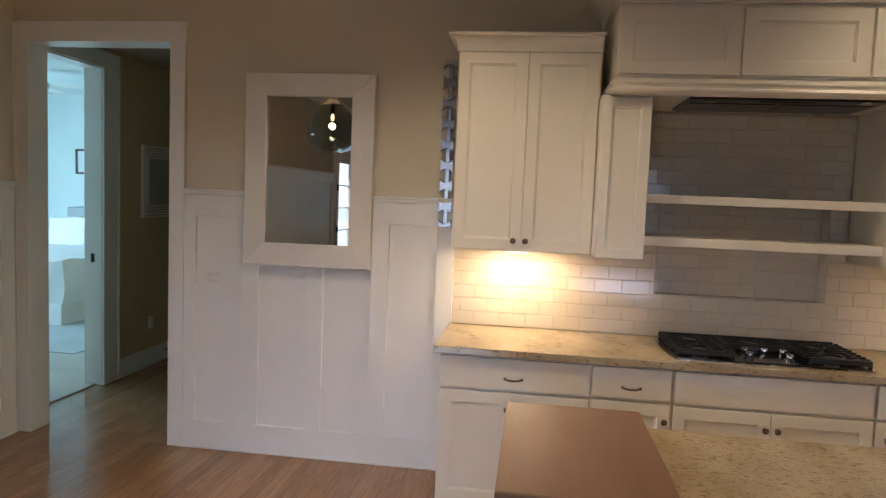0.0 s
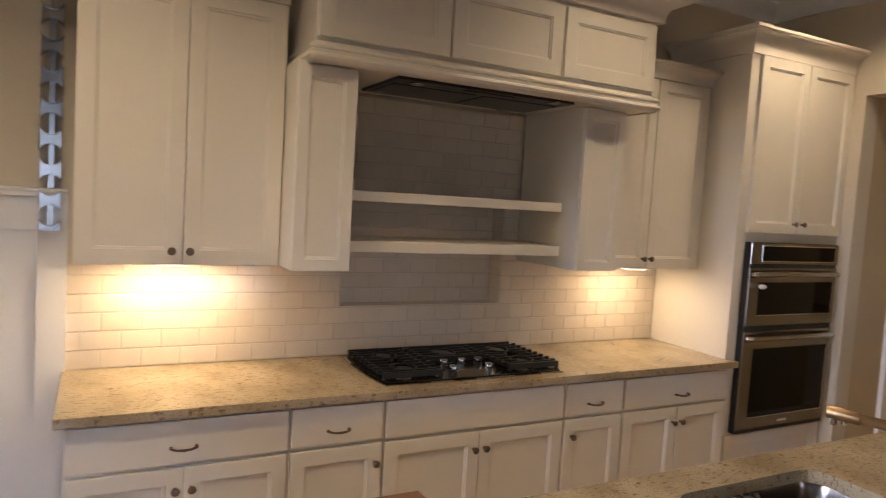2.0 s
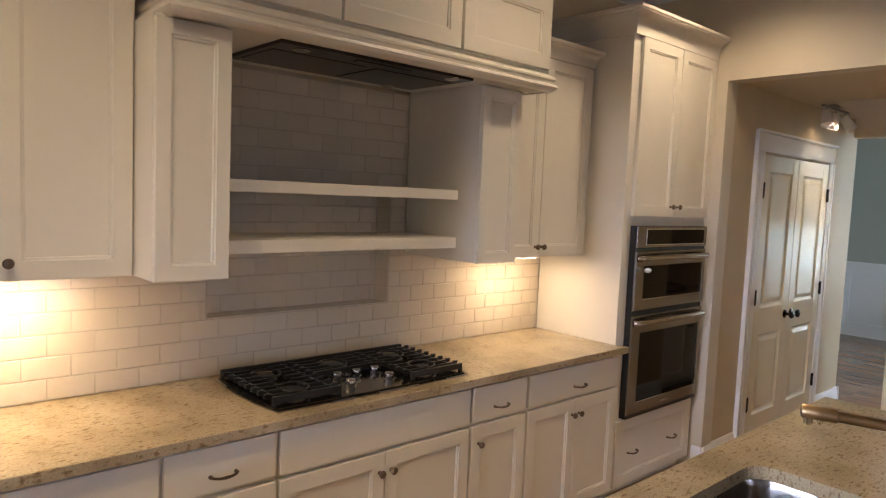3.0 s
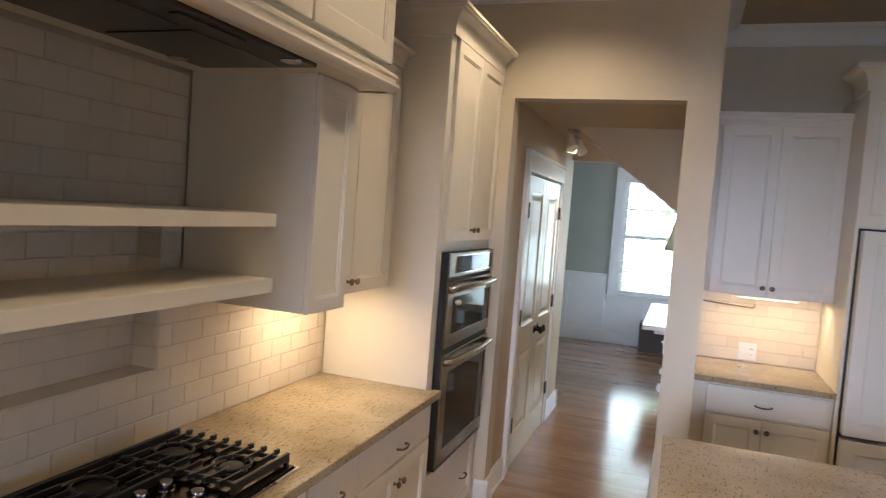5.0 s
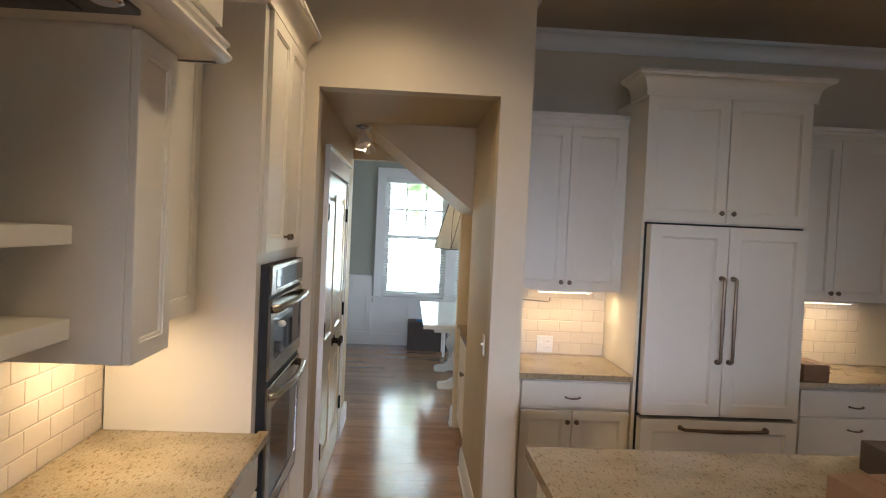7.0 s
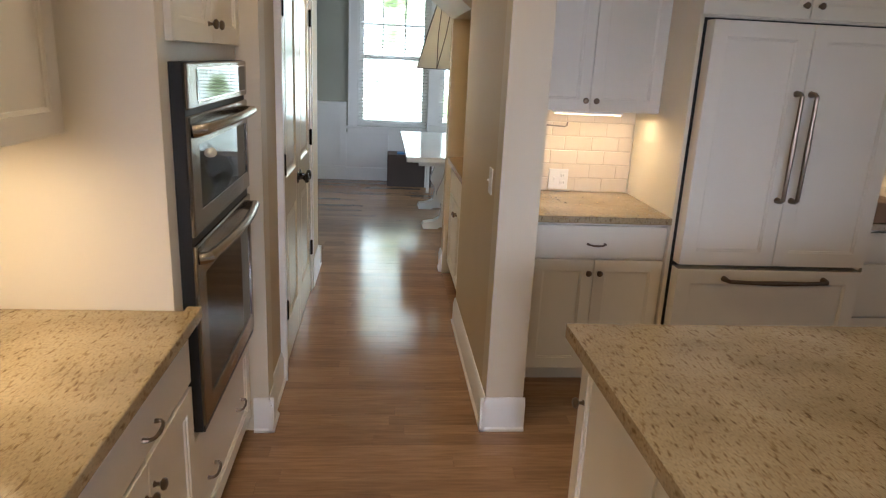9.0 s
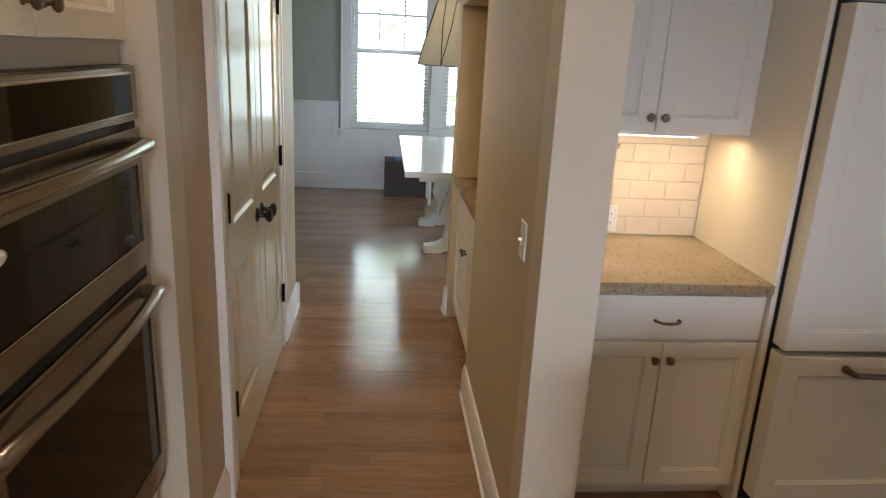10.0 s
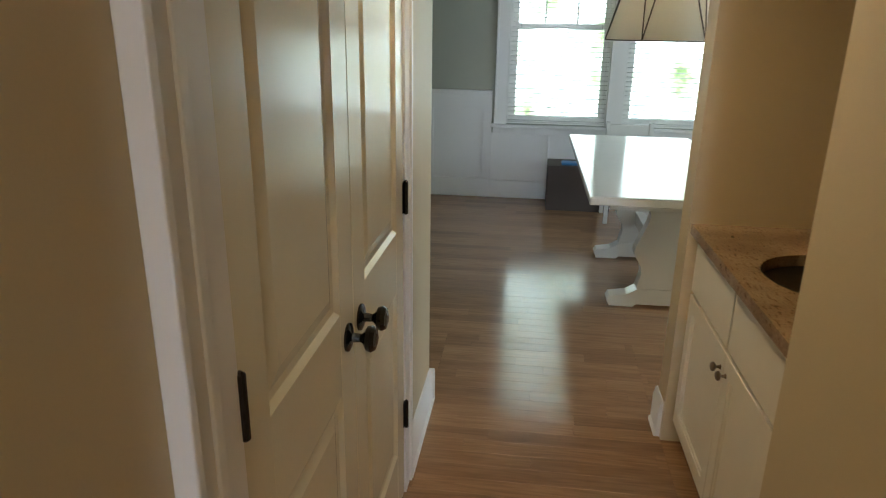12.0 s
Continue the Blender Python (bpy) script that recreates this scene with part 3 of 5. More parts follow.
panelling("trim_panelling_garden", [(-2.30, 1.295)], 1, WEST, 1, 1.98, [(-2.30, -2.195), (1.19, 1.295)])
panelling("trim_panelling_dining_east", [(3.98, 5.40)], 1, 10.37, -1, 1.02, [(3.98, 4.06), (4.54, 4.64), (5.1, 5.2)])
panelling("trim_panelling_dining_north", [(6.5, 10.34)], 0, 5.40, -1, 1.02, [(x, x + 0.09) for x in (6.9, 7.4, 7.9, 8.4, 8.9, 9.4, 9.9)])
bm = bmesh.new()
bx(bm, 10.345, 10.37, 1.7, 3.98, 0, 0.17, 0.003)
bx(bm, 10.364, 10.37, 1.7, 3.98, 0.17, 0.63)
for y in (3.42, 2.9, 2.4):
    bx(bm, 10.352, 10.37, y, y + 0.02, 0.17, 0.63, 0.002)
setting("trim_under_window", bm, trim_paint, "white panelling under the dining windows")


def casing(bm, along, fixed, s, a0, a1, top, w=0.108, head=0.125, t=0.022, z0=0.0):
    def b(p0, p1, q0, q1, d, bev=0.002):
        lo, hi = sorted((fixed, fixed + s * d))
        if along == 0:
            bx(bm, p0, p1, lo, hi, q0, q1, bev)
        else:
            bx(bm, lo, hi, p0, p1, q0, q1, bev)
    b(a0 - w, a0, z0, top, t)
    b(a1, a1 + w, z0, top, t)
    b(a0 - w - 0.004, a1 + w + 0.004, top, top + head, t + 0.004)
    b(a0 - w - 0.003, a0 - w + 0.018, z0, top - 0.001, t + 0.008)
    b(a1 + w - 0.018, a1 + w + 0.003, z0, top - 0.001, t + 0.008)


bm = bmesh.new()
casing(bm, 0, NORTH, -1, -2.873, -1.905, 2.545, w=0.1)
bx(bm, -2.886, -2.873, NORTH - 0.004, 4.80, 0, 2.545, 0.002)
bx(bm, -1.905, -1.893, NORTH - 0.004, 4.80, 0, 2.545, 0.002)
bx(bm, -2.873, -1.905, NORTH - 0.004, 4.80, 2.545, 2.552, 0.002)
setting("trim_doorway", bm, trim_paint, "white casing round the doorway to the corridor")
bm = bmesh.new()
casing(bm, 1, -3.11, 1, 4.86, 5.70, 2.585, w=0.20)
bx(bm, -3.26, -3.105, 5.695, 5.712, 0, 2.585, 0.002)
bx(bm, -3.26, -3.105, 4.86, 5.695, 2.575, 2.585, 0.002)
setting("trim_bedroom_door", bm, trim_paint, "white casing round the bedroom doorway")
bm = bmesh.new()
bx(bm, -3.20, -3.17, 5.691, 5.696, 1.02, 1.09)
setting("trim_strike_plate", bm, black_metal, "black strike plate on the bedroom door jamb")
bm = bmesh.new()
casing(bm, 0, 3.992, -1, 4.655, 5.865, 2.085, w=0.085, head=0.12, t=0.014)
bx(bm, 4.505, 4.568, 3.974, 3.992, 0, 2.205, 0.003)
bx(bm, 4.498, 4.515, 3.960, 3.992, 0, 2.205, 0.003)
bx(bm, 4.50, 5.96, 3.955, 3.992, 2.2055, 2.225, 0.003)
setting("trim_closet_doors", bm, trim_paint, "white casing round the closet doors")

BASE = [(0, 0), (0.024, 0), (0.024, 0.012), (0.016, 0.02), (0.016, 0.125), (0.012, 0.135), (0.010, 0.152), (0.004, 0.16), (0, 0.16)]
bm = bmesh.new()
moulding(bm, BASE, (4.16, 3.992), (4.497, 3.992), (0, -1))
moulding(bm, BASE, (4.03, 3.952), (4.03, 4.04), (-1, 0))
moulding(bm, BASE, (5.95, 3.992), (6.49, 3.992), (0, -1))
moulding(bm, BASE, (4.006, 3.976), (4.16, 3.976), (0, -1))
moulding(bm, BASE, (6.49, 3.968), (6.49, 4.12), (1, 0))
moulding(bm, BASE, (4.006, 3.02), (5.33, 3.02), (0, 1))
moulding(bm, BASE, (4.03, 2.84), (4.03, 3.044), (-1, 0))
moulding(bm, BASE, (6.36, 3.02), (6.494, 3.02), (0, 1))
moulding(bm, BASE, (-3.11, 5.90), (-3.11, 9.6), (1, 0))
setting("baseboard", bm, trim_paint, "white moulded baseboard", True)


# ---- doors and windows ----
def panel_door(name, m, w, h, label, hinge_right, knob_x):
    """A two-panel closet door, face to -y."""
    root = tagged(thing(name, m, label, "door", "closet doors"), kind="structure")
    bm = bmesh.new()
    st = 0.105
    zs = [(0.22, 0.80), (0.99, h - 0.115)]
    bx(bm, 0, st, 0, 0.035, 0, h, 0.0015)
    bx(bm, w - st, w, 0, 0.035, 0, h, 0.0015)
    bx(bm, st, w - st, 0.0005, 0.035, 0, zs[0][0], 0.0015)
    bx(bm, st, w - st, 0.0005, 0.035, zs[0][1], zs[1][0], 0.0015)
    bx(bm, st, w - st, 0.0005, 0.035, zs[1][1], h, 0.0015)
    part("frame", bm, door_paint, root)
    for z0, z1 in zs:
        bm = bmesh.new()
        a, c = st, w - st
        steps = [(0, 0.0015), (0.012, 0.010), (0.026, 0.012), (0.055, 0.004)]
        rings = [[bm.verts.new((x, d, z)) for x, z in ((a + o, z0 + o), (c - o, z0 + o), (c - o, z1 - o), (a + o, z1 - o))] for o, d in steps]
        for r0, r1 in zip(rings, rings[1:]):
            for i in range(4):
                bm.faces.new((r0[i], r0[(i + 1) % 4], r1[(i + 1) % 4], r1[i]))
        bm.faces.new(rings[-1])
        bmesh.ops.recalc_face_normals(bm, faces=bm.faces[:])
        part("panel", bm, door_paint, root)
    for z in (0.315, 1.072, 1.815):
        bm = bmesh.new()
        hx = w + 0.002 if hinge_right else -0.002
        lathe(bm, [(0.003, -0.054), (0.0075, -0.05), (0.0075, 0.05), (0.003, 0.054)], 10, Matrix.Translation((hx, -0.008, z)))
        bx(bm, hx - 0.014, hx + 0.014, -0.003, 0.001, z - 0.048, z + 0.048)
        part("hinge", bm, black_metal, root, "black hinge")
    bm = bmesh.new()
    lathe(bm, [(0.032, 0), (0.032, 0.005), (0.024, 0.009), (0.011, 0.012), (0.0095, 0.03), (0.014, 0.036), (0.027, 0.044), (0.030, 0.054), (0.025, 0.063), (0.012, 0.067)], 24, Matrix.Translation((knob_x, 0, 0.915)) @ FACE)
    part("knob", bm, black_metal, root, "glossy black round knob", True)
    return root


panel_door("door_1", pose(4.660, 3.985, 0.008), 0.598, 2.06, "cream painted two-panel closet door, closed, black knob", False, 0.545)
panel_door("door_2", pose(5.262, 3.985, 0.008), 0.598, 2.06, "cream painted two-panel closet door, closed, black knob", True, 0.053)


def sash_window(name, m, w, h, label, blinds):
    """Two sashes in an opening w wide and h high, seen from -y; its own axes start at the lower left corner."""
    root = tagged(thing(name, m, label, "window"), kind="structure")
    bm = bmesh.new()
    for a in ((0, 0.03, 0, h), (w - 0.03, w, 0, h), (0.03, w - 0.03, 0, 0.03), (0.03, w - 0.03, h - 0.03, h)):
        bx(bm, a[0], a[1], 0.02, 0.12, a[2], a[3], 0.002)
    part("window_frame", bm, trim_paint, root)
    for z0, z1, y in ((0.03, h * 0.52, 0.05), (h * 0.49, h - 0.03, 0.085)):
        bm = bmesh.new()
        for a in ((0.03, 0.075, z0, z1), (w - 0.075, w - 0.03, z0, z1), (0.075, w - 0.075, z0, z0 + 0.05), (0.075, w - 0.075, z1 - 0.04, z1)):
            bx(bm, a[0], a[1], y, y + 0.03, a[2], a[3], 0.002)
        if y > 0.06:
            for k in (1, 2):
                x = 0.03 + (w - 0.06) * k / 3
                bx(bm, x - 0.009, x + 0.009, y + 0.003, y + 0.027, z0 + 0.05, z1 - 0.04)
            zm = (z0 + z1) / 2
            bx(bm, 0.075, w - 0.075, y + 0.004, y + 0.026, zm - 0.009, zm + 0.009)
        part("sash", bm, trim_paint, root)
        pane = part("pane", box(0.07, w - 0.07, y + 0.012, y + 0.016, z0 + 0.045, z1 - 0.035), window_glass, root)
        pane.visible_shadow = False
    if blinds:
        bm = bmesh.new()
        bx(bm, 0.012, w - 0.012, -0.016, 0.010, 0, 0.0022)
        bmesh.ops.rotate(bm, verts=bm.verts[:], cent=(0, 0, 0), matrix=Matrix.Rotation(radians(12), 3, "X"))
        me = mesh_of("slat", bm, blind_slat)
        n = int((h - 0.10) / 0.042)
        for i in range(n):
            piece("slat", me, root, (0, 0.0, 0.035 + i * 0.042))
        part("blind_rail", box(0.01, w - 0.01, -0.02, 0.012, h - 0.06, h - 0.005, 0.003), white_plastic, root)
        part("bottom_rail", box(0.01, w - 0.01, -0.016, 0.010, 0.006, 0.022, 0.003), white_plastic, root)
        for x in (0.10, w - 0.10):
            bm = bmesh.new()
            tube(bm, [(x, -0.018, h - 0.06), (x, -0.018, 0.62)], 0.0012, 6)
            lathe(bm, [(0.002, 0), (0.006, 0.004), (0.005, 0.03), (0.002, 0.034)], 8, Matrix.Translation((x, -0.018, 0.59)))
            part("cord", bm, dark_gap, root, "blind cord with a dark tassel")
    return root


RE = pose(10.372, 3.84, 0.72, 0, 0, -90)
sash_window("window_1", RE, 0.925, 1.75, "white sash window with white slatted blind, trees outside", True)
sash_window("window_2", pose(10.372, 2.775, 0.72, 0, 0, -90), 0.925, 1.75, "white sash window with white slatted blind, trees outside", True)
bm = bmesh.new()
casing(bm, 1, 10.37, -1, 1.85, 3.84, 2.47, w=0.115, head=0.14, z0=0.70)
bx(bm, 10.346, 10.37, 2.775, 2.915, 0.72, 2.47, 0.002)
bx(bm, 10.315, 10.372, 1.70, 3.99, 0.688, 0.718, 0.005)
bx(bm, 10.348, 10.37, 1.74, 3.965, 0.62, 0.688, 0.003)
setting("trim_dining_windows", bm, trim_paint, "white window casing and sill")
# unseen south windows, added as openings for the two fill beams
for i, (x0, nm) in enumerate(((-2.05, "window_3"), (1.35, "window_4"))):
    sash_window(nm, pose(x0 + 1.7, SOUTH - 0.001, 0.65, 0, 0, 180), 1.7, 1.7, "unseen wide white sash window added in the south wall", False)

# unseen window, added as an opening for the dining fill lamp
sash_window("window_7", pose(9.4, -1.0, 0.7, 0, 0, 180), 2.0, 1.75, "unseen wide sash window added for the dining room fill light", False)

sash_window("window_5", pose(WEST + 0.001, 2.50, 0.90, 0, 0, 90), 1.2, 1.40, "white sash window beside the breakfast corner", False)
bm = bmesh.new()
casing(bm, 1, WEST, 1, 2.50, 3.70, 2.30, w=0.105, z0=0.90)
setting("trim_corner_window", bm, trim_paint, "white casing round the breakfast corner window")

# glazed garden door in the west wall
root = tagged(thing("door_3", pose(-2.93, -3.32, 0, 0, 0, 90), "white glazed garden door, closed, black hinges", "door"), kind="structure")
bm = bmesh.new()
for a in ((0, 0.11, 0, 2.3), (0.79, 0.90, 0, 2.3), (0.11, 0.79, 0, 0.25), (0.11, 0.79, 2.17, 2.3)):
    bx(bm, a[0], a[1], 0, 0.045, a[2], a[3], 0.002)
for k in range(1, 5):
    z = 0.25 + 1.92 * k / 5
    bx(bm, 0.11, 0.79, 0.008, 0.038, z - 0.009, z + 0.009)
part("frame", bm, trim_paint, root)
p = part("pane", box(0.105, 0.795, 0.02, 0.025, 0.245, 2.175), window_glass, root)
p.visible_shadow = False
for z in (0.35, 1.05, 1.75):
    part("hinge", box(0.895, 0.925, -0.032, -0.004, z - 0.055, z + 0.055, 0.003), black_metal, root, "black hinge")
for dy in (-0.92, -1.84):
    copy_thing(root, pose(-2.93, -3.32 + dy, 0, 0, 0, 90))
bm = bmesh.new()
casing(bm, 1, WEST, 1, -5.16, -2.41, 2.30, w=0.105)
setting("trim_garden_door", bm, trim_paint, "white casing round the garden door")


# ---- kitchen: range wall ----
def base_unit(x0, x1, fronts, label):
    w = x1 - x0
    return cabinet("base_cabinet", pose(x0, 4.03, 0), w, 0.604, 0.877, label, fronts, group="base cabinets under the granite", toe=0.09)


def two_doors(w, z0=0.105, z1=0.687):
    g = w / 2
    return [("door", 0.008, g - 0.0015, z0, z1, [("knob", g - 0.028, z1 - 0.078)]), ("door", g + 0.0015, w - 0.008, z0, z1, [("knob", g + 0.028, z1 - 0.078)])]


CREAM = "cream painted base cabinet with a drawer over paired shaker doors"
base_unit(-0.077, 0.684, [("drawer", 0.004, 0.756, 0.703, 0.862, [("handle", 0.379, 0.764)])] + two_doors(0.761), CREAM)
base_unit(0.684, 1.078, [("drawer", 0.008, 0.386, 0.708, 0.862, [("handle", 0.197, 0.764)]), ("door", 0.008, 0.386, 0.105, 0.690, [("knob", 0.358, 0.610)])], "narrow cream base cabinet with one drawer and door")
base_unit(1.078, 2.004, [("drawer", 0.008, 0.918, 0.703, 0.862, [])] + two_doors(0.926), "cream base cabinet with a plain false drawer front")
base_unit(2.004, 2.375, [("drawer", 0.008, 0.363, 0.703, 0.862, [("handle", 0.186, 0.758)]), ("door", 0.008, 0.363, 0.105, 0.687, [("knob", 0.050, 0.606)])], "narrow cream base cabinet with one drawer and door")
base_unit(2.375, 3.128, [("drawer", 0.008, 0.745, 0.703, 0.862, [("handle", 0.400, 0.755)])] + two_doors(0.753), CREAM)

top = tagged(new("countertop", mesh_of("countertop", bx(box(-0.108, 3.129, 4.0, 4.644, 0.877, 0.914, 0.004), 3.1245, 3.164, 4.0, 4.042, 0.8771, 0.9139, 0.004), granite)), "speckled beige granite countertop along the range wall", "countertop")

# cooktop
cook = thing("cooktop", pose(1.55, 4.32, 0.9142), "black and steel five-burner gas cooktop on the granite", "cooktop")
bm = bmesh.new()
outline = [(-0.452, -0.245), (-0.2, -0.252), (0.2, -0.252), (0.452, -0.245), (0.472, -0.12), (0.478, 0.0), (0.472, 0.14), (0.458, 0.255), (-0.458, 0.255), (-0.472, 0.14), (-0.478, 0.0), (-0.472, -0.12)]
prism(bm, outline, 0, 0.012, 2)
bmesh.ops.bevel(bm, geom=[e for e in bm.edges if all(v.co.z > 0.01 for v in e.verts)], offset=0.006, segments=2, affect="EDGES")
part("plate", bm, cook_steel, cook, "dark brushed steel plate", True)
rim = [(x * 1.016, y * 1.028) for x, y in outline]
part("rim", prism(bmesh.new(), rim, 0.0003, 0.0045, 2), sink_steel, cook, "bright bevelled steel rim")


def cook_grate(gx, gw, y0, y1, fingers, rings):
    """Cast-iron grate: a heavy frame, finger bars across it with upturned ends, rings over the burners."""
    bm = bmesh.new()
    hw = gw / 2
    z0, z1 = 0.026, 0.040
    for y in (y0, y1 - 0.014):
        bx(bm, gx - hw, gx + hw, y, y + 0.014, z0 - 0.006, z1 + 0.006, 0.003)
    for x in (gx - hw + 0.02, gx + hw - 0.032):
        bx(bm, x, x + 0.012, y0 + 0.012, y1 - 0.012, z0 - 0.004, z1 - 0.003, 0.002)
    for k in range(1, fingers):
        y = y0 + (y1 - y0) * k / fingers
        for s0, s1 in ((-1.0, -0.26), (0.26, 1.0)):
            bx(bm, gx + hw * s0, gx + hw * s1, y - 0.0045, y + 0.0045, z0, z1 + 0.002, 0.0015)
        for e in (-1, 1):
            bx(bm, gx + e * hw - 0.011, gx + e * hw + 0.011, y - 0.006, y + 0.006, z0 + 0.004, z1 + 0.007, 0.002)
    for ry in rings:
        tube(bm, [(gx + 0.058 * math.cos(2 * math.pi * i / 24), ry + 0.058 * math.sin(2 * math.pi * i / 24), z1 - 0.004) for i in range(24)], 0.0045, 6, True)
    for x in (gx - hw, gx + hw - 0.014):
        for y in (y0, y1 - 0.014):
            bx(bm, x, x + 0.014, y, y + 0.014, 0.011, z0, 0.001)
    part("grate", bm, black_iron, cook, "black cast-iron grate")


cook_grate(-0.315, 0.285, -0.215, 0.235, 9, (-0.10, 0.12))
cook_grate(0.0, 0.335, 0.0, 0.235, 5, (0.12,))
cook_grate(0.315, 0.285, -0.215, 0.235, 9, (-0.10, 0.12))
for px, py, pr in ((-0.315, -0.10, 0.045), (-0.315, 0.12, 0.035), (0, 0.12, 0.055), (0.315, -0.10, 0.038), (0.315, 0.12, 0.045)):
    bm = bmesh.new()
    lathe(bm, [(pr * 1.25, 0.011), (pr * 1.2, 0.017), (pr, 0.018), (pr, 0.026), (pr * 0.9, 0.030), (0.004, 0.031)], 24, Matrix.Translation((px, py, 0)))
    part("burner", bm, black_iron, cook, "black burner cap", True)
for px, py in ((-0.075, -0.03), (0.022, -0.025), (0.112, -0.03), (-0.085, -0.145), (0.105, -0.145)):
    bm = bmesh.new()
    lathe(bm, [(0.025, 0.011), (0.025, 0.014), (0.019, 0.016), (0.021, 0.034), (0.018, 0.040), (0.003, 0.0405)], 20, Matrix.Translation((px, py, 0)))
    part("knob", bm, dark_chrome, cook, "polished dark chrome knob", True)

# wall cabinets
KN = lambda x: ("knob", x, 0.055)
upA = cabinet("wall_cabinet", pose(-0.066, 4.24, 1.395), 0.738, 0.394, 1.05, "cream painted wall cabinet with two tall shaker doors and crown",
              [("door", 0.004, 0.3655, 0.002, 1.030, [KN(0.3255)]), ("door", 0.3685, 0.728, 0.002, 1.030, [KN(0.390)])], group="cream wall cabinets by the range")
bm = bmesh.new()
crown_round(bm, 0.0, 0.738, 0.012, 0.38, 1.035, 1.125, 0.055, True, False)
part("crown", bm, cabinet_paint, upA, "", True)
upR = cabinet("wall_cabinet", pose(2.33, 4.285, 1.392), 0.765, 0.349, 1.05, "cream painted wall cabinet with two tall shaker doors and crown",
              [("door", 0.004, 0.366, 0.002, 1.030, [KN(0.336)]), ("door", 0.370, 0.760, 0.002, 1.030, [KN(0.388)])], group="cream wall cabinets by the range")
bm = bmesh.new()
crown_round(bm, 0.0, 0.765, 0.012, 0.345, 1.035, 1.125, 0.055, False, True)
part("crown", bm, cabinet_paint, upR, "", True)


def pilaster(x0, w, y0):
    """A slim panelled upright that carries the hood."""
    root = thing("hood_pilaster", pose(x0, y0, 1.397), "slim cream panelled upright beside the range recess", "cabinet", "hood uprights")
    part("body", box(0, w, 0.021, 4.634 - y0, 0, 0.80, 0.002), cabinet_paint, root)
    part("door", shaker(0.002, w - 0.002, 0.0, 0.785, 0.045), cabinet_paint, root)
    return root


pilaster(0.668, 0.236, 4.06)
pilaster(2.078, 0.250, 4.115)

# hood cabinet
hood = thing("range_hood_cabinet", pose(0.70, 4.02, 2.178), "cream hood cabinet with three short doors and mouldings", "range hood")
bm = bmesh.new()
bx(bm, 0.02, 1.70, 0.0205, 0.592, 0.03, 0.48, 0.002)
part("body", bm, cabinet_paint, hood)
for a, c in ((0.028, 0.575), (0.587, 1.140), (1.154, 1.694)):
    part("door", shaker(a, c, 0.107, 0.418, 0.062), cabinet_paint, hood)
bm = bmesh.new()
prof = [(0, -0.004), (0.012, -0.004), (0.030, 0.010), (0.034, 0.018), (0.030, 0.028), (0.020, 0.032), (0.020, 0.044), (0.028, 0.050), (0.028, 0.058), (0.012, 0.070), (0, 0.078)]


def band(bm, pts, x0, x1, y0, yb):
    rows = [[bm.verts.new(f(o, z)) for o, z in pts] for f in (lambda o, z: (x0 - o, yb, z), lambda o, z: (x0 - o, y0 - o, z), lambda o, z: (x1 + o, y0 - o, z), lambda o, z: (x1 + o, yb, z))]
    fs = []
    for a, c in zip(rows, rows[1:]):
        for i in range(len(pts) - 1):
            fs.append(bm.faces.new((a[i], a[i + 1], c[i + 1], c[i])))
    fs += [bm.faces.new(rows[0]), bm.faces.new(rows[-1])]
    bmesh.ops.recalc_face_normals(bm, faces=fs)


band(bm, [(o, z + 0.012) for o, z in prof], 0.02, 1.70, 0.014, 0.59)
part("bottom_moulding", bm, cabinet_paint, hood, "", True)
bm = bmesh.new()
crown_round(bm, 0.02, 1.70, 0.018, 0.59, 0.435, 0.565, 0.16, True, True)
part("crown", bm, cabinet_paint, hood, "", True)
bm = bmesh.new()
bx(bm, 0.02, 1.70, 0.02, 0.592, 0.012, 0.03)
part("underside", bm, cabinet_paint, hood)
bm = bmesh.new()
bx(bm, 0.375, 1.265, 0.05, 0.475, 0.000, 0.014, 0.003)
bx(bm, 0.40, 0.80, 0.16, 0.44, -0.004, 0.002, 0.002)
bx(bm, 0.84, 1.24, 0.16, 0.44, -0.004, 0.002, 0.002)
bx(bm, 0.70, 0.95, 0.075, 0.105, -0.005, 0.002, 0.001)
vent = part("vent_insert", bm, vent_steel, hood, "dark steel extractor insert")
for x, y in ((0.48, 0.10), (1.17, 0.08), (1.12, 0.45), (0.43, 0.42)):
    bm = bmesh.new()
    lathe(bm, [(0.030, 0.004), (0.032, -0.003), (0.026, -0.006), (0.020, -0.003), (0.002, -0.002)], 20, Matrix.Translation((x, y, 0)))
    part("vent_light", bm, chrome, vent, "unlit chrome-ringed vent light", True)


def shelf(z0, z1):
    return tagged(new("floating_shelf", mesh_of("floating_shelf", box(0.906, 2.077, 4.255, 4.628, z0, z1, 0.003), cabinet_paint)), "thick cream floating shelf across the tiled recess", "shelf", "shelves over the range")


shelf(1.677, 1.722)
shelf(1.456, 1.505)

# oven tower
tower = cabinet("oven_tower", pose(3.130, 4.045, 0), 0.899, 0.588, 2.62, "tall cream oven cabinet with two doors, drawer and crown",
                [("door", 0.068, 0.4765, 1.625, 2.590, [("knob", 0.441, 1.683)]), ("door", 0.4805, 0.892, 1.625, 2.590, [("knob", 0.515, 1.683)]),
                 ("door", 0.03, 0.85, 0.095, 0.475, [("handle", 0.20, 0.275), ("handle", 0.63, 0.275)])], toe=0.08)
bm = bmesh.new()
crown_round(bm, 0.0, 0.898, 0.015, 0.585, 2.592, 2.724, 0.085, True, False)
part("crown", bm, cabinet_paint, tower, "", True)

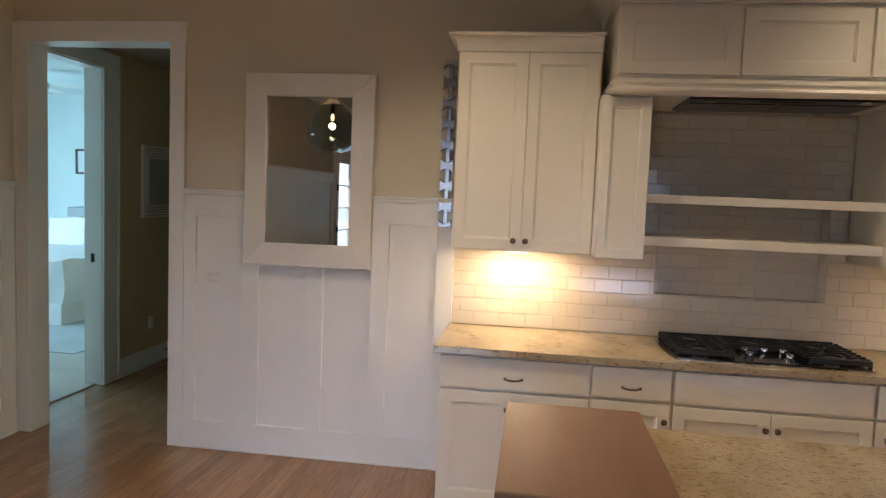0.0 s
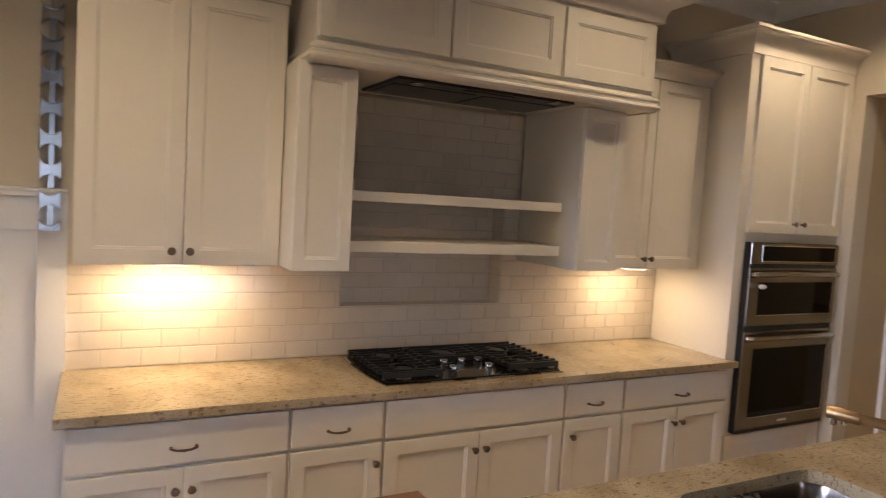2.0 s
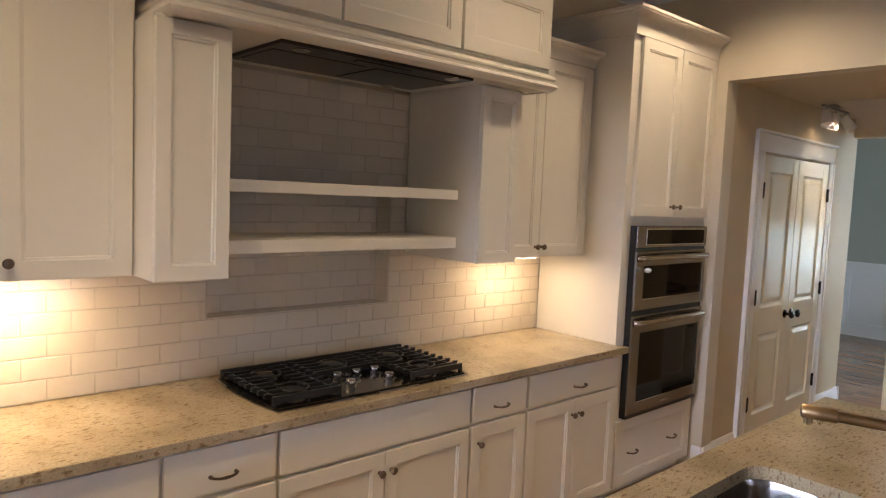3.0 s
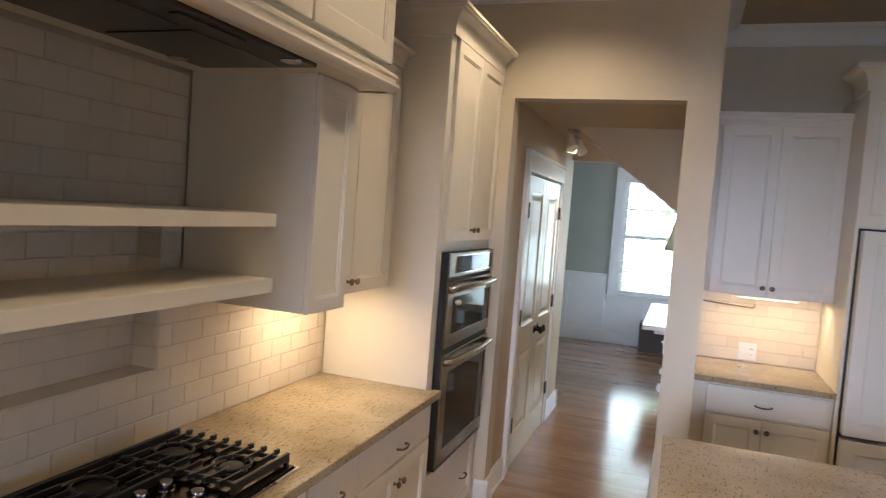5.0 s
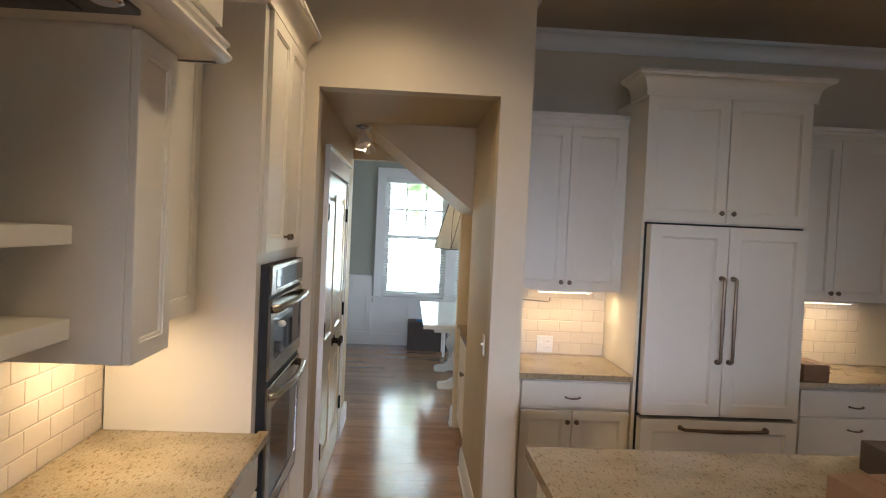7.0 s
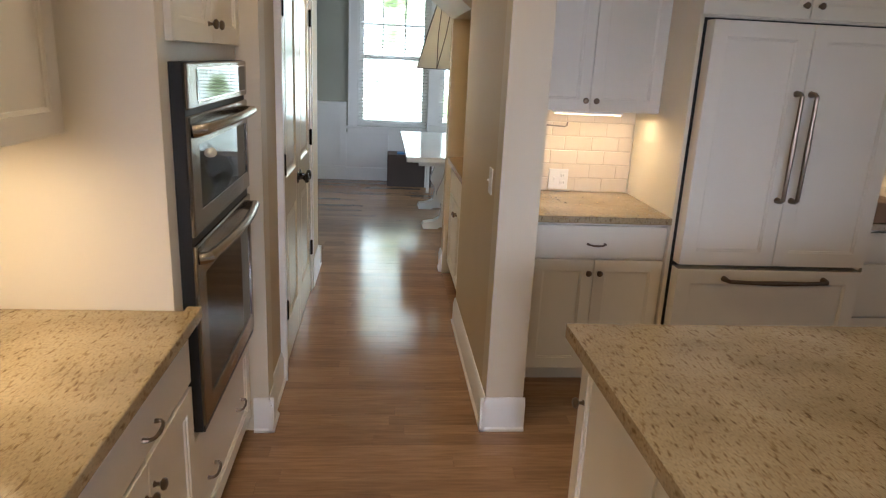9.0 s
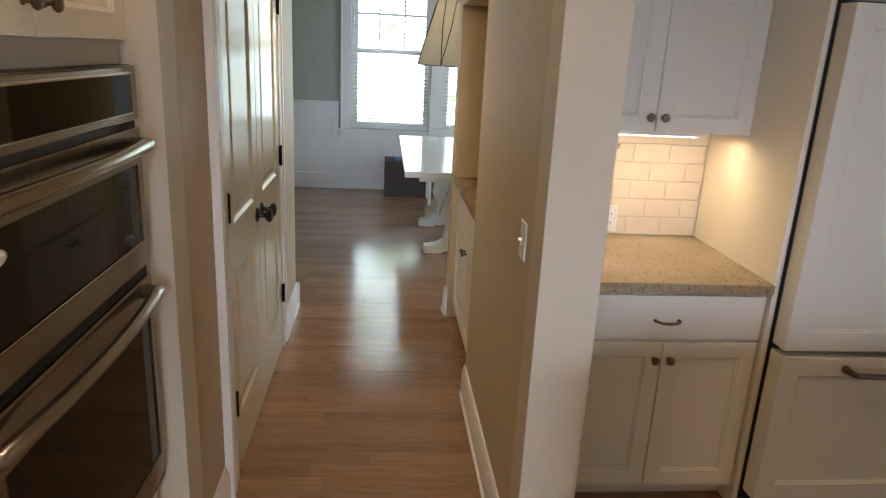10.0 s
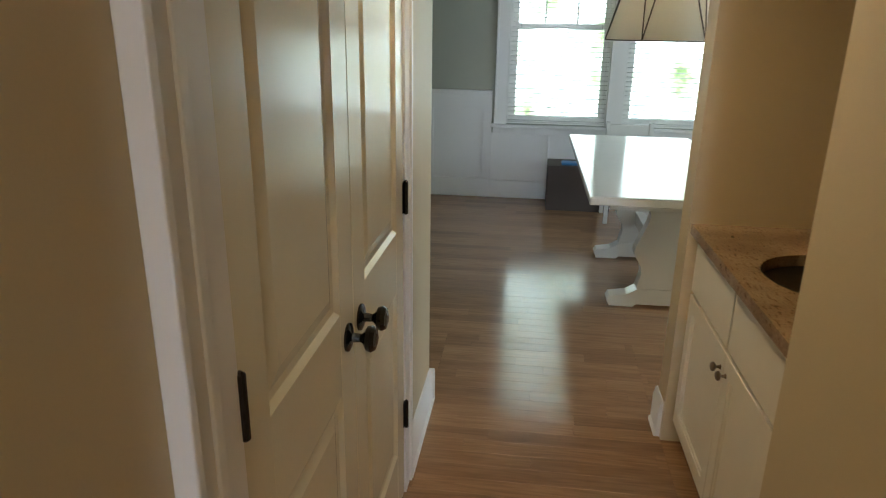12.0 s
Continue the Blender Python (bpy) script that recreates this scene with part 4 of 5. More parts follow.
oven = thing("wall_oven", pose(3.206, 4.045, 0.488), "stainless steel microwave and oven combination with black glass", "oven")
W = 0.782
bm = bmesh.new()
bx(bm, 0, W, -0.016, 0.05, 0, 1.085, 0.002)
part("surround", bm, dark_gap, oven, "black inner edge")


def plate_front(x0, x1, z0, z1):
    """A steel skin with softened corners on the black body."""
    return box(x0, x1, -0.027, -0.0165, z0, z1, 0.004)


panel = part("control_panel", plate_front(0.002, W - 0.002, 0.962, 1.084), steel, oven)
part("display", box(0.095, W - 0.040, -0.0295, -0.026, 0.982, 1.066, 0.0012), oven_glass, panel, "black glass control display")
bm = ring_frame(0.088, W - 0.033, 0.975, 1.073, 0.096, W - 0.041, 0.983, 1.065, -0.0288, -0.0265)
part("bezel", bm, chrome, panel, "bright thin rim round the display")
for z0, z1, wz0, wz1 in ((0.612, 0.945, 0.672, 0.862), (0.022, 0.584, 0.085, 0.485)):
    wx0, wx1 = 0.085, W - 0.030
    bm = ring_frame(0.002, W - 0.002, z0, z1, wx0, wx1, wz0, wz1, -0.027, -0.0165)
    d = part("oven_door", bm, steel, oven)
    part("glass", box(wx0 - 0.004, wx1 + 0.004, -0.0225, -0.0168, wz0 - 0.004, wz1 + 0.004), oven_glass, d, "black oven glass")
    bm = bmesh.new()
    bx(bm, wx0, wx1, -0.0255, -0.0225, wz0, wz0 + 0.004)
    bx(bm, wx1 - 0.004, wx1, -0.0255, -0.0225, wz0 + 0.004, wz1)
    part("bright_edge", bm, chrome, d, "polished edge of the window")
    bm = bmesh.new()
    hz = z1 - 0.037
    pts = [(0.028, -0.026, hz - 0.004), (0.034, -0.046, hz - 0.002)]
    pts += [(0.034 + (W - 0.068) * k / 14, -0.052 - 0.026 * math.sin(math.pi * k / 14), hz + 0.006 * math.sin(math.pi * k / 14)) for k in range(15)]
    pts += [(W - 0.034, -0.046, hz - 0.002), (W - 0.028, -0.026, hz - 0.004)]
    tube(bm, pts, [0.019, 0.018] + [0.0165 - 0.002 * math.sin(math.pi * k / 14) for k in range(15)] + [0.018, 0.019], 14)
    part("handle", bm, handle_steel, d, "curved brushed steel handle", True)
part("badge", box(0.35, 0.43, -0.0285, -0.0268, 0.045, 0.058), chrome, oven, "small plain maker's plate")
part("lower_trim", box(0.0, W, -0.022, -0.0165, 0.0, 0.020, 0.002), vent_steel, oven)
tag = tagged(new("white_tag", mesh_of("white_tag", lathe(bmesh.new(), [(0.004, 0), (0.020, 0.006), (0.024, 0.016), (0.016, 0.026), (0.004, 0.030)], 10, Matrix.Translation((3.252, 3.985, 1.330)) @ Matrix.Rotation(radians(90), 4, "Y") @ Matrix.Diagonal((0.6, 0.7, 1.8, 1))), white_plastic, True)), "small white foam clip on the microwave handle", "clip")

# wine rack
rack = thing("wine_rack", pose(-0.155, 4.637, 1.49), "polished steel wall wine rack with eight round openings, empty", "wine rack")
part("mount", box(-0.010, 0.010, -0.020, -0.001, 0.0, 0.955), rack_steel, rack)
RC = [0.06 + k * 0.119 for k in range(8)]


def rack_web(lo, hi):
    """A waisted steel web between two bottle openings, hollowed to their round."""
    xs = [-0.036 + 0.072 * i / 10 for i in range(11)]
    arc = [math.sqrt(max(0.0, 0.044 ** 2 - x * x)) for x in xs]
    bottom = [(x, lo + a if lo is not None else 0.0) for x, a in zip(xs, arc)]
    top = [(x, hi - a if hi is not None else 0.955) for x, a in zip(xs, arc)]
    return prism(bmesh.new(), bottom + top[::-1], -0.058, -0.0195, 1)


for lo, hi in zip([None] + RC, RC + [None]):
    part("web", rack_web(lo, hi), rack_steel, rack)
for z in RC:
    for a0 in (25, 205):
        bm = bmesh.new()
        arcs = [radians(a0 + 130 * i / 12) for i in range(13)]
        prism(bm, [(0.0437 * math.cos(a), z + 0.0437 * math.sin(a)) for a in arcs] + [(0.0415 * math.cos(a), z + 0.0415 * math.sin(a)) for a in reversed(arcs)], -0.080, -0.0195, 1)
        part("lip", bm, rack_steel, rack)

# mirror
mir = thing("wall_mirror", pose(-1.388, 4.572, 1.212), "rectangular mirror in a wide whitewashed wooden frame", "mirror")
MW, MH, FW = 0.795, 1.150, 0.135
for pts in ([(0, 0), (MW, 0), (MW - FW, FW), (FW, FW)], [(MW, 0), (MW, MH), (MW - FW, MH - FW), (MW - FW, FW)], [(MW, MH), (0, MH), (FW, MH - FW), (MW - FW, MH - FW)], [(0, MH), (0, 0), (FW, FW), (FW, MH - FW)]):
    bm = bmesh.new()
    prism(bm, pts, 0, 0.052, 1)
    bmesh.ops.bevel(bm, geom=bm.edges[:], offset=0.003, segments=1, affect="EDGES")
    part("frame_board", bm, white_wood, mir)
part("glass", box(FW - 0.004, MW - FW + 0.004, 0.018, 0.024, FW - 0.004, MH - FW + 0.004), mirror_glass, mir, "clear mirror glass")


def cover_plate(name, m, w, h, label, kinds):
    root = thing(name, m, label, "outlet" if "outlet" in name else "switch")
    part("plate", box(-w / 2, w / 2, -0.006, 0, -h / 2, h / 2, 0.002), white_plastic, root)
    for x, kind in kinds:
        if kind == "switch":
            bm = box(x - 0.006, x + 0.006, -0.010, -0.005, -0.012, 0.012, 0.001)
            bx(bm, x - 0.004, x + 0.004, -0.019, -0.008, 0.0, 0.009, 0.001)
            part("toggle", bm, white_plastic, root)
        else:
            for z in (-0.02, 0.02):
                o = part("socket", box(x - 0.016, x + 0.016, -0.008, -0.005, z - 0.014, z + 0.014, 0.003), white_plastic, root)
                for dx in (-0.006, 0.006):
                    part("slot", box(x + dx - 0.001, x + dx + 0.001, -0.0085, -0.0078, z - 0.005, z + 0.005), dark_gap, o)
    return root


cover_plate("wall_outlet", pose(-1.61, 4.639, 1.105), 0.112, 0.075, "white wide outlet plate on the panelling", [(-0.025, "outlet"), (0.025, "outlet")])
cover_plate("light_switch", pose(4.262, 3.0205, 1.102, 0, 0, 180), 0.072, 0.116, "white toggle light switch on the passage wall", [(0, "switch")])
cover_plate("wall_outlet", pose(-3.11, 6.40, 0.40, 0, 0, 90), 0.07, 0.115, "ivory outlet plate low on the corridor wall", [(0, "outlet")])

# ---- kitchen: fridge wall (own axes turned to face west) ----
def east(y, z=0.0, x=4.44):
    return pose(x, y, z, 0, 0, -90)


cabinet("base_cabinet", east(2.848, 0, 4.455), 0.765, 0.628, 0.877, "white base cabinet with a drawer over two cream doors",
        [("drawer", 0.09, 0.757, 0.703, 0.862, [("handle", 0.405, 0.769)]), ("door", 0.09, 0.4035, 0.10, 0.687, [("knob", 0.376, 0.622)]), ("door", 0.4065, 0.757, 0.10, 0.687, [("knob", 0.432, 0.622)])],
        group="cabinets beside the fridge", toe=0.075)
tagged(new("countertop", mesh_of("countertop", box(4.43, EAST - 0.001, 2.083, 2.849, 0.878, 0.914, 0.004), granite)), "short beige granite countertop beside the fridge", "countertop")
ub = cabinet("wall_cabinet", east(2.848, 1.388, 4.765), 0.768, 0.318, 1.08, "white wall cabinet with two shaker doors and small crown",
             [("door", 0.06, 0.3925, 0.002, 1.060, [KN(0.366)]), ("door", 0.3955, 0.764, 0.002, 1.060, [KN(0.421)])], group="cabinets beside the fridge")
part("crown", moulding(bmesh.new(), [(0, 1.065), (0.008, 1.065), (0.016, 1.085), (0.030, 1.10), (0.030, 1.115), (0.040, 1.12), (0.040, 1.145), (0, 1.145)], (0.0, 0.02), (0.768, 0.02), (0, -1)), fridge_paint, ub)

sur = thing("fridge_surround", east(2.083, 0, 4.42), "tall cream fridge surround with two upper doors and crown", "cabinet")
for x0, x1 in ((0.0, 0.02), (1.005, 1.025)):
    part("side_panel", box(x0, x1, 0.02, 0.66, 0, 2.62, 0.002), cabinet_paint, sur)
part("body", box(0.0205, 1.0045, 0.0205, 0.66, 1.852, 2.62), cabinet_paint, sur)
for a, c, k in ((0.0, 0.505, 0.472), (0.5095, 1.012, 0.546)):
    d = part("door", shaker(a, c, 1.862, 2.604, 0.062), cabinet_paint, sur)
    piece("knob", KNOB, d, (k, 0, 1.920))
bm = bmesh.new()
crown_round(bm, 0.0, 1.025, 0.012, 0.30, 2.604, 2.745, 0.085, True, True)
part("crown", bm, cabinet_paint, sur, "", True)

fr = thing("fridge", east(2.062, 0, 4.362), "cream panelled French-door fridge with long bronze handles", "fridge")
part("cavity", box(-0.0, 0.985, 0.085, 0.70, 0.0, 1.85), dark_gap, fr, "black body in the gap")
BIG = pull_mesh(0.50, bronze, 0.0105, 0.055)
LONG = pull_mesh(0.52, bronze, 0.0105, 0.055)
for a, c, hx in ((0.012, 0.4855, 0.452), (0.4895, 0.972, 0.523)):
    d = part("door", shaker(a, c, 0.700, 1.838, 0.07, 0.075), fridge_paint, fr)
    h = piece("handle", BIG, d, (hx, 0, 1.282))
    h.rotation_euler = (0, radians(90), 0)
d = part("freezer_drawer", shaker(0.012, 0.972, 0.09, 0.676, 0.07, 0.075), fridge_paint, fr)
piece("handle", LONG, d, (0.512, 0, 0.632))

cabinet("base_cabinet", east(1.050, 0, 4.455), 0.80, 0.628, 0.877, "white drawer cabinet beyond the fridge",
        [("drawer", 0.03, 0.79, 0.703, 0.862, [("handle", 0.385, 0.765)]), ("drawer", 0.03, 0.79, 0.405, 0.692, [("handle", 0.385, 0.62)]), ("drawer", 0.03, 0.79, 0.10, 0.395, [("handle", 0.385, 0.30)])],
        group="cabinets beside the fridge", toe=0.075)
cabinet("base_cabinet", east(0.248, 0, 4.455), 0.80, 0.628, 0.877, "white drawer cabinet beyond the fridge",
        [("drawer", 0.01, 0.79, 0.703, 0.862, [("handle", 0.4, 0.765)])] + two_doors(0.8), group="cabinets beside the fridge", toe=0.075)
tagged(new("countertop", mesh_of("countertop", box(4.43, EAST - 0.001, -0.56, 1.052, 0.878, 0.914, 0.004), granite)), "beige granite countertop beyond the fridge", "countertop")
uc = cabinet("wall_cabinet", east(1.052, 1.388, 4.765), 0.80, 0.318, 1.08, "white wall cabinet with two shaker doors and small crown",
             [("door", 0.06, 0.3985, 0.002, 1.060, [KN(0.373)]), ("door", 0.4015, 0.794, 0.002, 1.060, [KN(0.424)])], group="cabinets beside the fridge")
part("crown", moulding(bmesh.new(), [(0, 1.065), (0.008, 1.065), (0.016, 1.085), (0.030, 1.10), (0.030, 1.115), (0.040, 1.12), (0.040, 1.145), (0, 1.145)], (0.0, 0.02), (0.80, 0.02), (0, -1)), fridge_paint, uc)

cover_plate("wall_outlet", pose(5.073, 2.50, 0.985, 0, 0, -90), 0.112, 0.115, "white double outlet on the tiles", [(-0.025, "switch"), (0.025, "outlet")])
cover_plate("wall_outlet", pose(5.073, 0.80, 1.005, 0, 0, -90), 0.112, 0.115, "white double outlet on the tiles", [(-0.025, "switch"), (0.025, "outlet")])
bm = bmesh.new()
tube(bm, [(5.074, 2.80, 1.30), (5.030, 2.80, 1.30), (5.030, 2.50, 1.285), (5.030, 2.488, 1.292), (5.030, 2.486, 1.312)], 0.0045, 8)
tagged(new("towel_rail", mesh_of("towel_rail", bm, pewter, True)), "thin hooked metal towel rail under the cabinet", "towel rail")


def carton(name, x0, x1, y0, y1, z0, z1, mat, label, m=None):
    """A closed cardboard box: shell, flaps with a seam, tape."""
    root = thing(name, m or pose(0, 0, 0), label, "box")
    part("shell", box(x0, x1, y0, y1, z0, z1 - 0.002, 0.003), mat, root)
    ym = (y0 + y1) / 2
    part("flap", box(x0 + 0.001, x1 - 0.001, y0 + 0.001, ym - 0.002, z1 - 0.004, z1, 0.0008), mat, root)
    part("flap", box(x0 + 0.001, x1 - 0.001, ym + 0.002, y1 - 0.001, z1 - 0.004, z1, 0.0008), mat, root)
    return root


carton("cardboard_box", 4.45, 4.70, 0.85, 1.015, 0.9145, 1.02, card_brown, "brown cardboard box on the granite beyond the fridge")

# under-cabinet lamps
for m, w, d in ((pose(0.28, 4.46, 1.3745), 0.11, 0.11), (pose(2.74, 4.44, 1.3745), 0.11, 0.11), (pose(4.84, 2.44, 1.3685), 0.05, 0.34), (pose(4.84, 0.66, 1.3685), 0.05, 0.34)):
    root = thing("under_cabinet_light", m, "slim white lamp fixed under the wall cabinet", "light", "under-cabinet lights")
    part("housing", box(-w / 2 - 0.012, w / 2 + 0.012, -d / 2 - 0.012, d / 2 + 0.012, 0.004, 0.020, 0.003), white_plastic, root)
    part("diffuser", box(-w / 2, w / 2, -d / 2, d / 2, -0.0005, 0.0045), under_glow, root, "glowing warm diffuser")
for cx, cy, power, cone in CANS:
    root = thing("recessed_light", pose(cx, cy, CEIL), "round white recessed ceiling light", "light", "recessed ceiling lights")
    bm = bmesh.new()
    lathe(bm, [(0.095, -0.001), (0.095, -0.006), (0.075, -0.008), (0.072, -0.002)], 28)
    part("ring", bm, trim_paint, root, "", True)

# ---- island ----
isl = thing("kitchen_island", pose(0, 0, 0), "cream kitchen island with shaker doors and knobs", "island")
for a in ((0.36, 3.02, 1.42, 1.44), (0.36, 3.02, 2.90, 2.92), (0.36, 0.38, 1.441, 2.899), (3.0, 3.02, 1.441, 2.899)):
    part("side_panel", box(*a, 0.09, 0.872), cabinet_paint, isl)
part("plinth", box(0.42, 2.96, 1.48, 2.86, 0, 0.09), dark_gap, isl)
for i in range(5):
    x0 = 0.37 + i * 0.53
    bm = shaker(-0.52, -0.004, 0.10, 0.865)
    bmesh.ops.rotate(bm, verts=bm.verts[:], cent=(0, 0, 0), matrix=Matrix.Rotation(radians(180), 3, "Z"))
    bmesh.ops.translate(bm, verts=bm.verts[:], vec=(x0, 2.9405, 0))
    d = part("door", bm, cabinet_paint, isl)
    k = piece("knob", KNOB, d, (x0 + 0.475, 2.9405, 0.72))
    k.rotation_euler = (0, 0, radians(180))
bm = shaker(0.02, 1.46, 0.10, 0.865, 0.09)
bmesh.ops.rotate(bm, verts=bm.verts[:], cent=(0, 0, 0), matrix=Matrix.Rotation(radians(90), 3, "Z"))
bmesh.ops.translate(bm, verts=bm.verts[:], vec=(3.0405, 1.42, 0))
part("end_panel", bm, cabinet_paint, isl)

# granite top with two sink cut-outs
SX0, SX1, SXM, SY0, SY1 = 1.44, 2.06, 1.765, 2.44, 2.845


def rounded(x0, x1, y0, y1, r, n=5):
    pts = []
    for cx, cy, a0 in ((x1 - r, y1 - r, 0), (x0 + r, y1 - r, 90), (x0 + r, y0 + r, 180), (x1 - r, y0 + r, 270)):
        pts += [(cx + r * math.cos(radians(a0 + 90 * k / n)), cy + r * math.sin(radians(a0 + 90 * k / n))) for k in range(n + 1)]
    return pts


def plate_with_hole(outer, hole, z0, z1):
    """A slab with one hole: a bridged ring top and bottom with walls."""
    bm = bmesh.new()
    n = len(hole)
    cx, cy = sum(p[0] for p in hole) / n, sum(p[1] for p in hole) / n
    x0, x1, y0, y1 = outer

    def rim(p):
        dx, dy = p[0] - cx, p[1] - cy
        s = min(((x1 - cx) / dx if dx > 1e-9 else (x0 - cx) / dx if dx < -1e-9 else 1e9), ((y1 - cy) / dy if dy > 1e-9 else (y0 - cy) / dy if dy < -1e-9 else 1e9))
        return (cx + dx * s, cy + dy * s)
    pairs = [(p, rim(p)) for p in hole]
    for c in ((x0, y0), (x1, y0), (x1, y1), (x0, y1)):
        a = math.atan2(c[1] - cy, c[0] - cx)
        k = min(range(len(pairs)), key=lambda i: abs(math.remainder(math.atan2(pairs[i][0][1] - cy, pairs[i][0][0] - cx) - a, 2 * math.pi)))
        pairs[k] = (pairs[k][0], c)
    rows = []
    for z in (z0, z1):
        rows.append(([bm.verts.new((*p, z)) for p, q in pairs], [bm.verts.new((*q, z)) for p, q in pairs]))
    (hi0, ho0), (hi1, ho1) = rows
    for i in range(n):
        j = (i + 1) % n
        for quad in ((hi0[i], hi0[j], ho0[j], ho0[i]), (hi1[i], hi1[j], ho1[j], ho1[i]), (hi0[i], hi0[j], hi1[j], hi1[i]), (ho0[i], ho0[j], ho1[j], ho1[i])):
            bm.faces.new(quad)
    bmesh.ops.recalc_face_normals(bm, faces=bm.faces[:])
    return bm


top = tagged(new("island_countertop", mesh_of("island_countertop", plate_with_hole((0.32, 3.062, 1.36, 2.982), rounded(SX0, SX1, SY0, SY1, 0.07), 0.874, 0.914), granite)), "polished beige granite island top with a sink cut-out", "countertop")
sink = thing("sink", pose(0, 0, 0), "double-bowl brushed steel undermount sink in the island", "sink")
for a, c in ((SX0 - 0.006, SXM - 0.012), (SXM + 0.012, SX1 + 0.006)):
    bm = bmesh.new()
    rings = []
    for inset, z in ((-0.010, 0.873), (0.0, 0.871), (0.006, 0.85), (0.012, 0.70), (0.045, 0.675), (0.10, 0.670)):
        rings.append([bm.verts.new((*p, z)) for p in rounded(a + inset, c - inset, SY0 - 0.008 + inset, SY1 + 0.008 - inset, 0.075 if inset < 0.05 else 0.03)])
    for r0, r1 in zip(rings, rings[1:]):
        for i in range(len(r0)):
            bm.faces.new((r0[i], r0[(i + 1) % len(r0)], r1[(i + 1) % len(r0)], r1[i]))
    bm.faces.new(rings[-1])
    bmesh.ops.recalc_face_normals(bm, faces=bm.faces[:])
    bowl = part("bowl", bm, sink_steel, sink, "", True)
    part("drain", lathe(bmesh.new(), [(0.045, 0.6715), (0.045, 0.674), (0.03, 0.675), (0.026, 0.672), (0.003, 0.672)], 20, Matrix.Translation(((a + c) / 2, 2.64, 0))), chrome, bowl, "", True)
part("divider", box(SXM - 0.013, SXM + 0.013, SY0 - 0.008, SY1 + 0.008, 0.855, 0.872, 0.004), sink_steel, sink)

fau = thing("faucet", pose(1.850, 2.393, 0.914), "antique brass kitchen faucet with a long straight spout", "faucet")
part("base", lathe(bmesh.new(), [(0.030, 0), (0.030, 0.006), (0.022, 0.014), (0.017, 0.022), (0.016, 0.06)], 24), antique_brass, fau, "", True)
bm = bmesh.new()
sx, sy = -0.106, 0.2085
path = [(0, 0, 0.05), (0, 0, 0.226)] + [(sx * 0.16 * (1 - math.cos(k * math.pi / 10)), sy * 0.16 * (1 - math.cos(k * math.pi / 10)), 0.226 + 0.050 * math.sin(k * math.pi / 10)) for k in range(1, 6)]
path += [(sx * 0.55, sy * 0.55, 0.282), (sx * 0.8, sy * 0.8, 0.285)]
tube(bm, path, 0.0135, 14)
part("spout", bm, antique_brass, fau, "", True)
bm = bmesh.new()
tube(bm, [(sx * 0.72, sy * 0.72, 0.284), (sx * 0.73, sy * 0.73, 0.284), (sx * 1.04, sy * 1.04, 0.288), (sx * 1.06, sy * 1.06, 0.288)], [0.0145, 0.0175, 0.0175, 0.015], 16)
part("spray_head", bm, antique_brass, fau, "", True)
bm = bmesh.new()
lathe(bm, [(0.010, 0.256), (0.011, 0.260), (0.011, 0.276)], 12, Matrix.Translation((sx * 0.99, sy * 0.99, 0)))
lathe(bm, [(0.007, 0.260), (0.008, 0.264), (0.008, 0.276)], 12, Matrix.Translation((sx * 0.88, sy * 0.88, 0)))
part("nozzle", bm, chrome, fau, "chrome nozzles")
bm = bmesh.new()
tube(bm, [(0.014, 0, 0.09), (0.05, -0.01, 0.10), (0.085, -0.015, 0.118)], [0.009, 0.007, 0.006], 10)
part("lever", bm, antique_brass, fau, "", True)

tagged(new("cutting_board", mesh_of("cutting_board", box(0.302, 0.762, 2.30, 3.055, 0.9145, 0.948, 0.006), board_wood)), "smooth brown wooden board on the end of the island", "cutting board")
carton("cardboard_box", -0.16, 0.16, -0.13, 0.13, 0, 0.09, card_brown, "open-topped brown cardboard carton on the island", pose(2.44, 1.93, 0.9145, 0, 0, 4))
carton("cardboard_box", -0.18, 0.18, -0.15, 0.15, 0, 0.112, card_dark, "dark cardboard box on the island", pose(2.72, 1.595, 0.9145, 0, 0, -3))

# pendant over the breakfast corner
pen = thing("pendant_light", pose(-1.52, 2.45, CEIL), "smoky grey blown-glass pendant with a glowing bulb", "pendant light")
part("canopy", lathe(bmesh.new(), [(0.06, -0.001), (0.06, -0.018), (0.02, -0.03), (0.006, -0.035)], 24), black_metal, pen, "", True)
part("cord", tube(bmesh.new(), [(0, 0, -0.03), (0, 0, -0.66)], 0.004, 8), black_metal, pen)
part("socket", lathe(bmesh.new(), [(0.012, -0.64), (0.022, -0.66), (0.022, -0.74), (0.016, -0.76)], 16), black_metal, pen, "", True)
prof = [(0.032, -0.62), (0.05, -0.635), (0.11, -0.68), (0.18, -0.76), (0.225, -0.87), (0.232, -0.95), (0.215, -1.03), (0.17, -1.08), (0.11, -1.10), (0.02, -1.102)]
glass = part("globe", lathe(bmesh.new(), prof + [(r - 0.004, z + 0.004) for r, z in reversed(prof)], 40), smoke_glass, pen, "smoky blown glass globe", True)
glass.visible_shadow = False
part("bulb", lathe(bmesh.new(), [(0.008, -0.76), (0.011, -0.775), (0.016, -0.795), (0.014, -0.812), (0.004, -0.822)], 16), bulb_glow, pen, "glowing filament bulb", True).visible_shadow = False

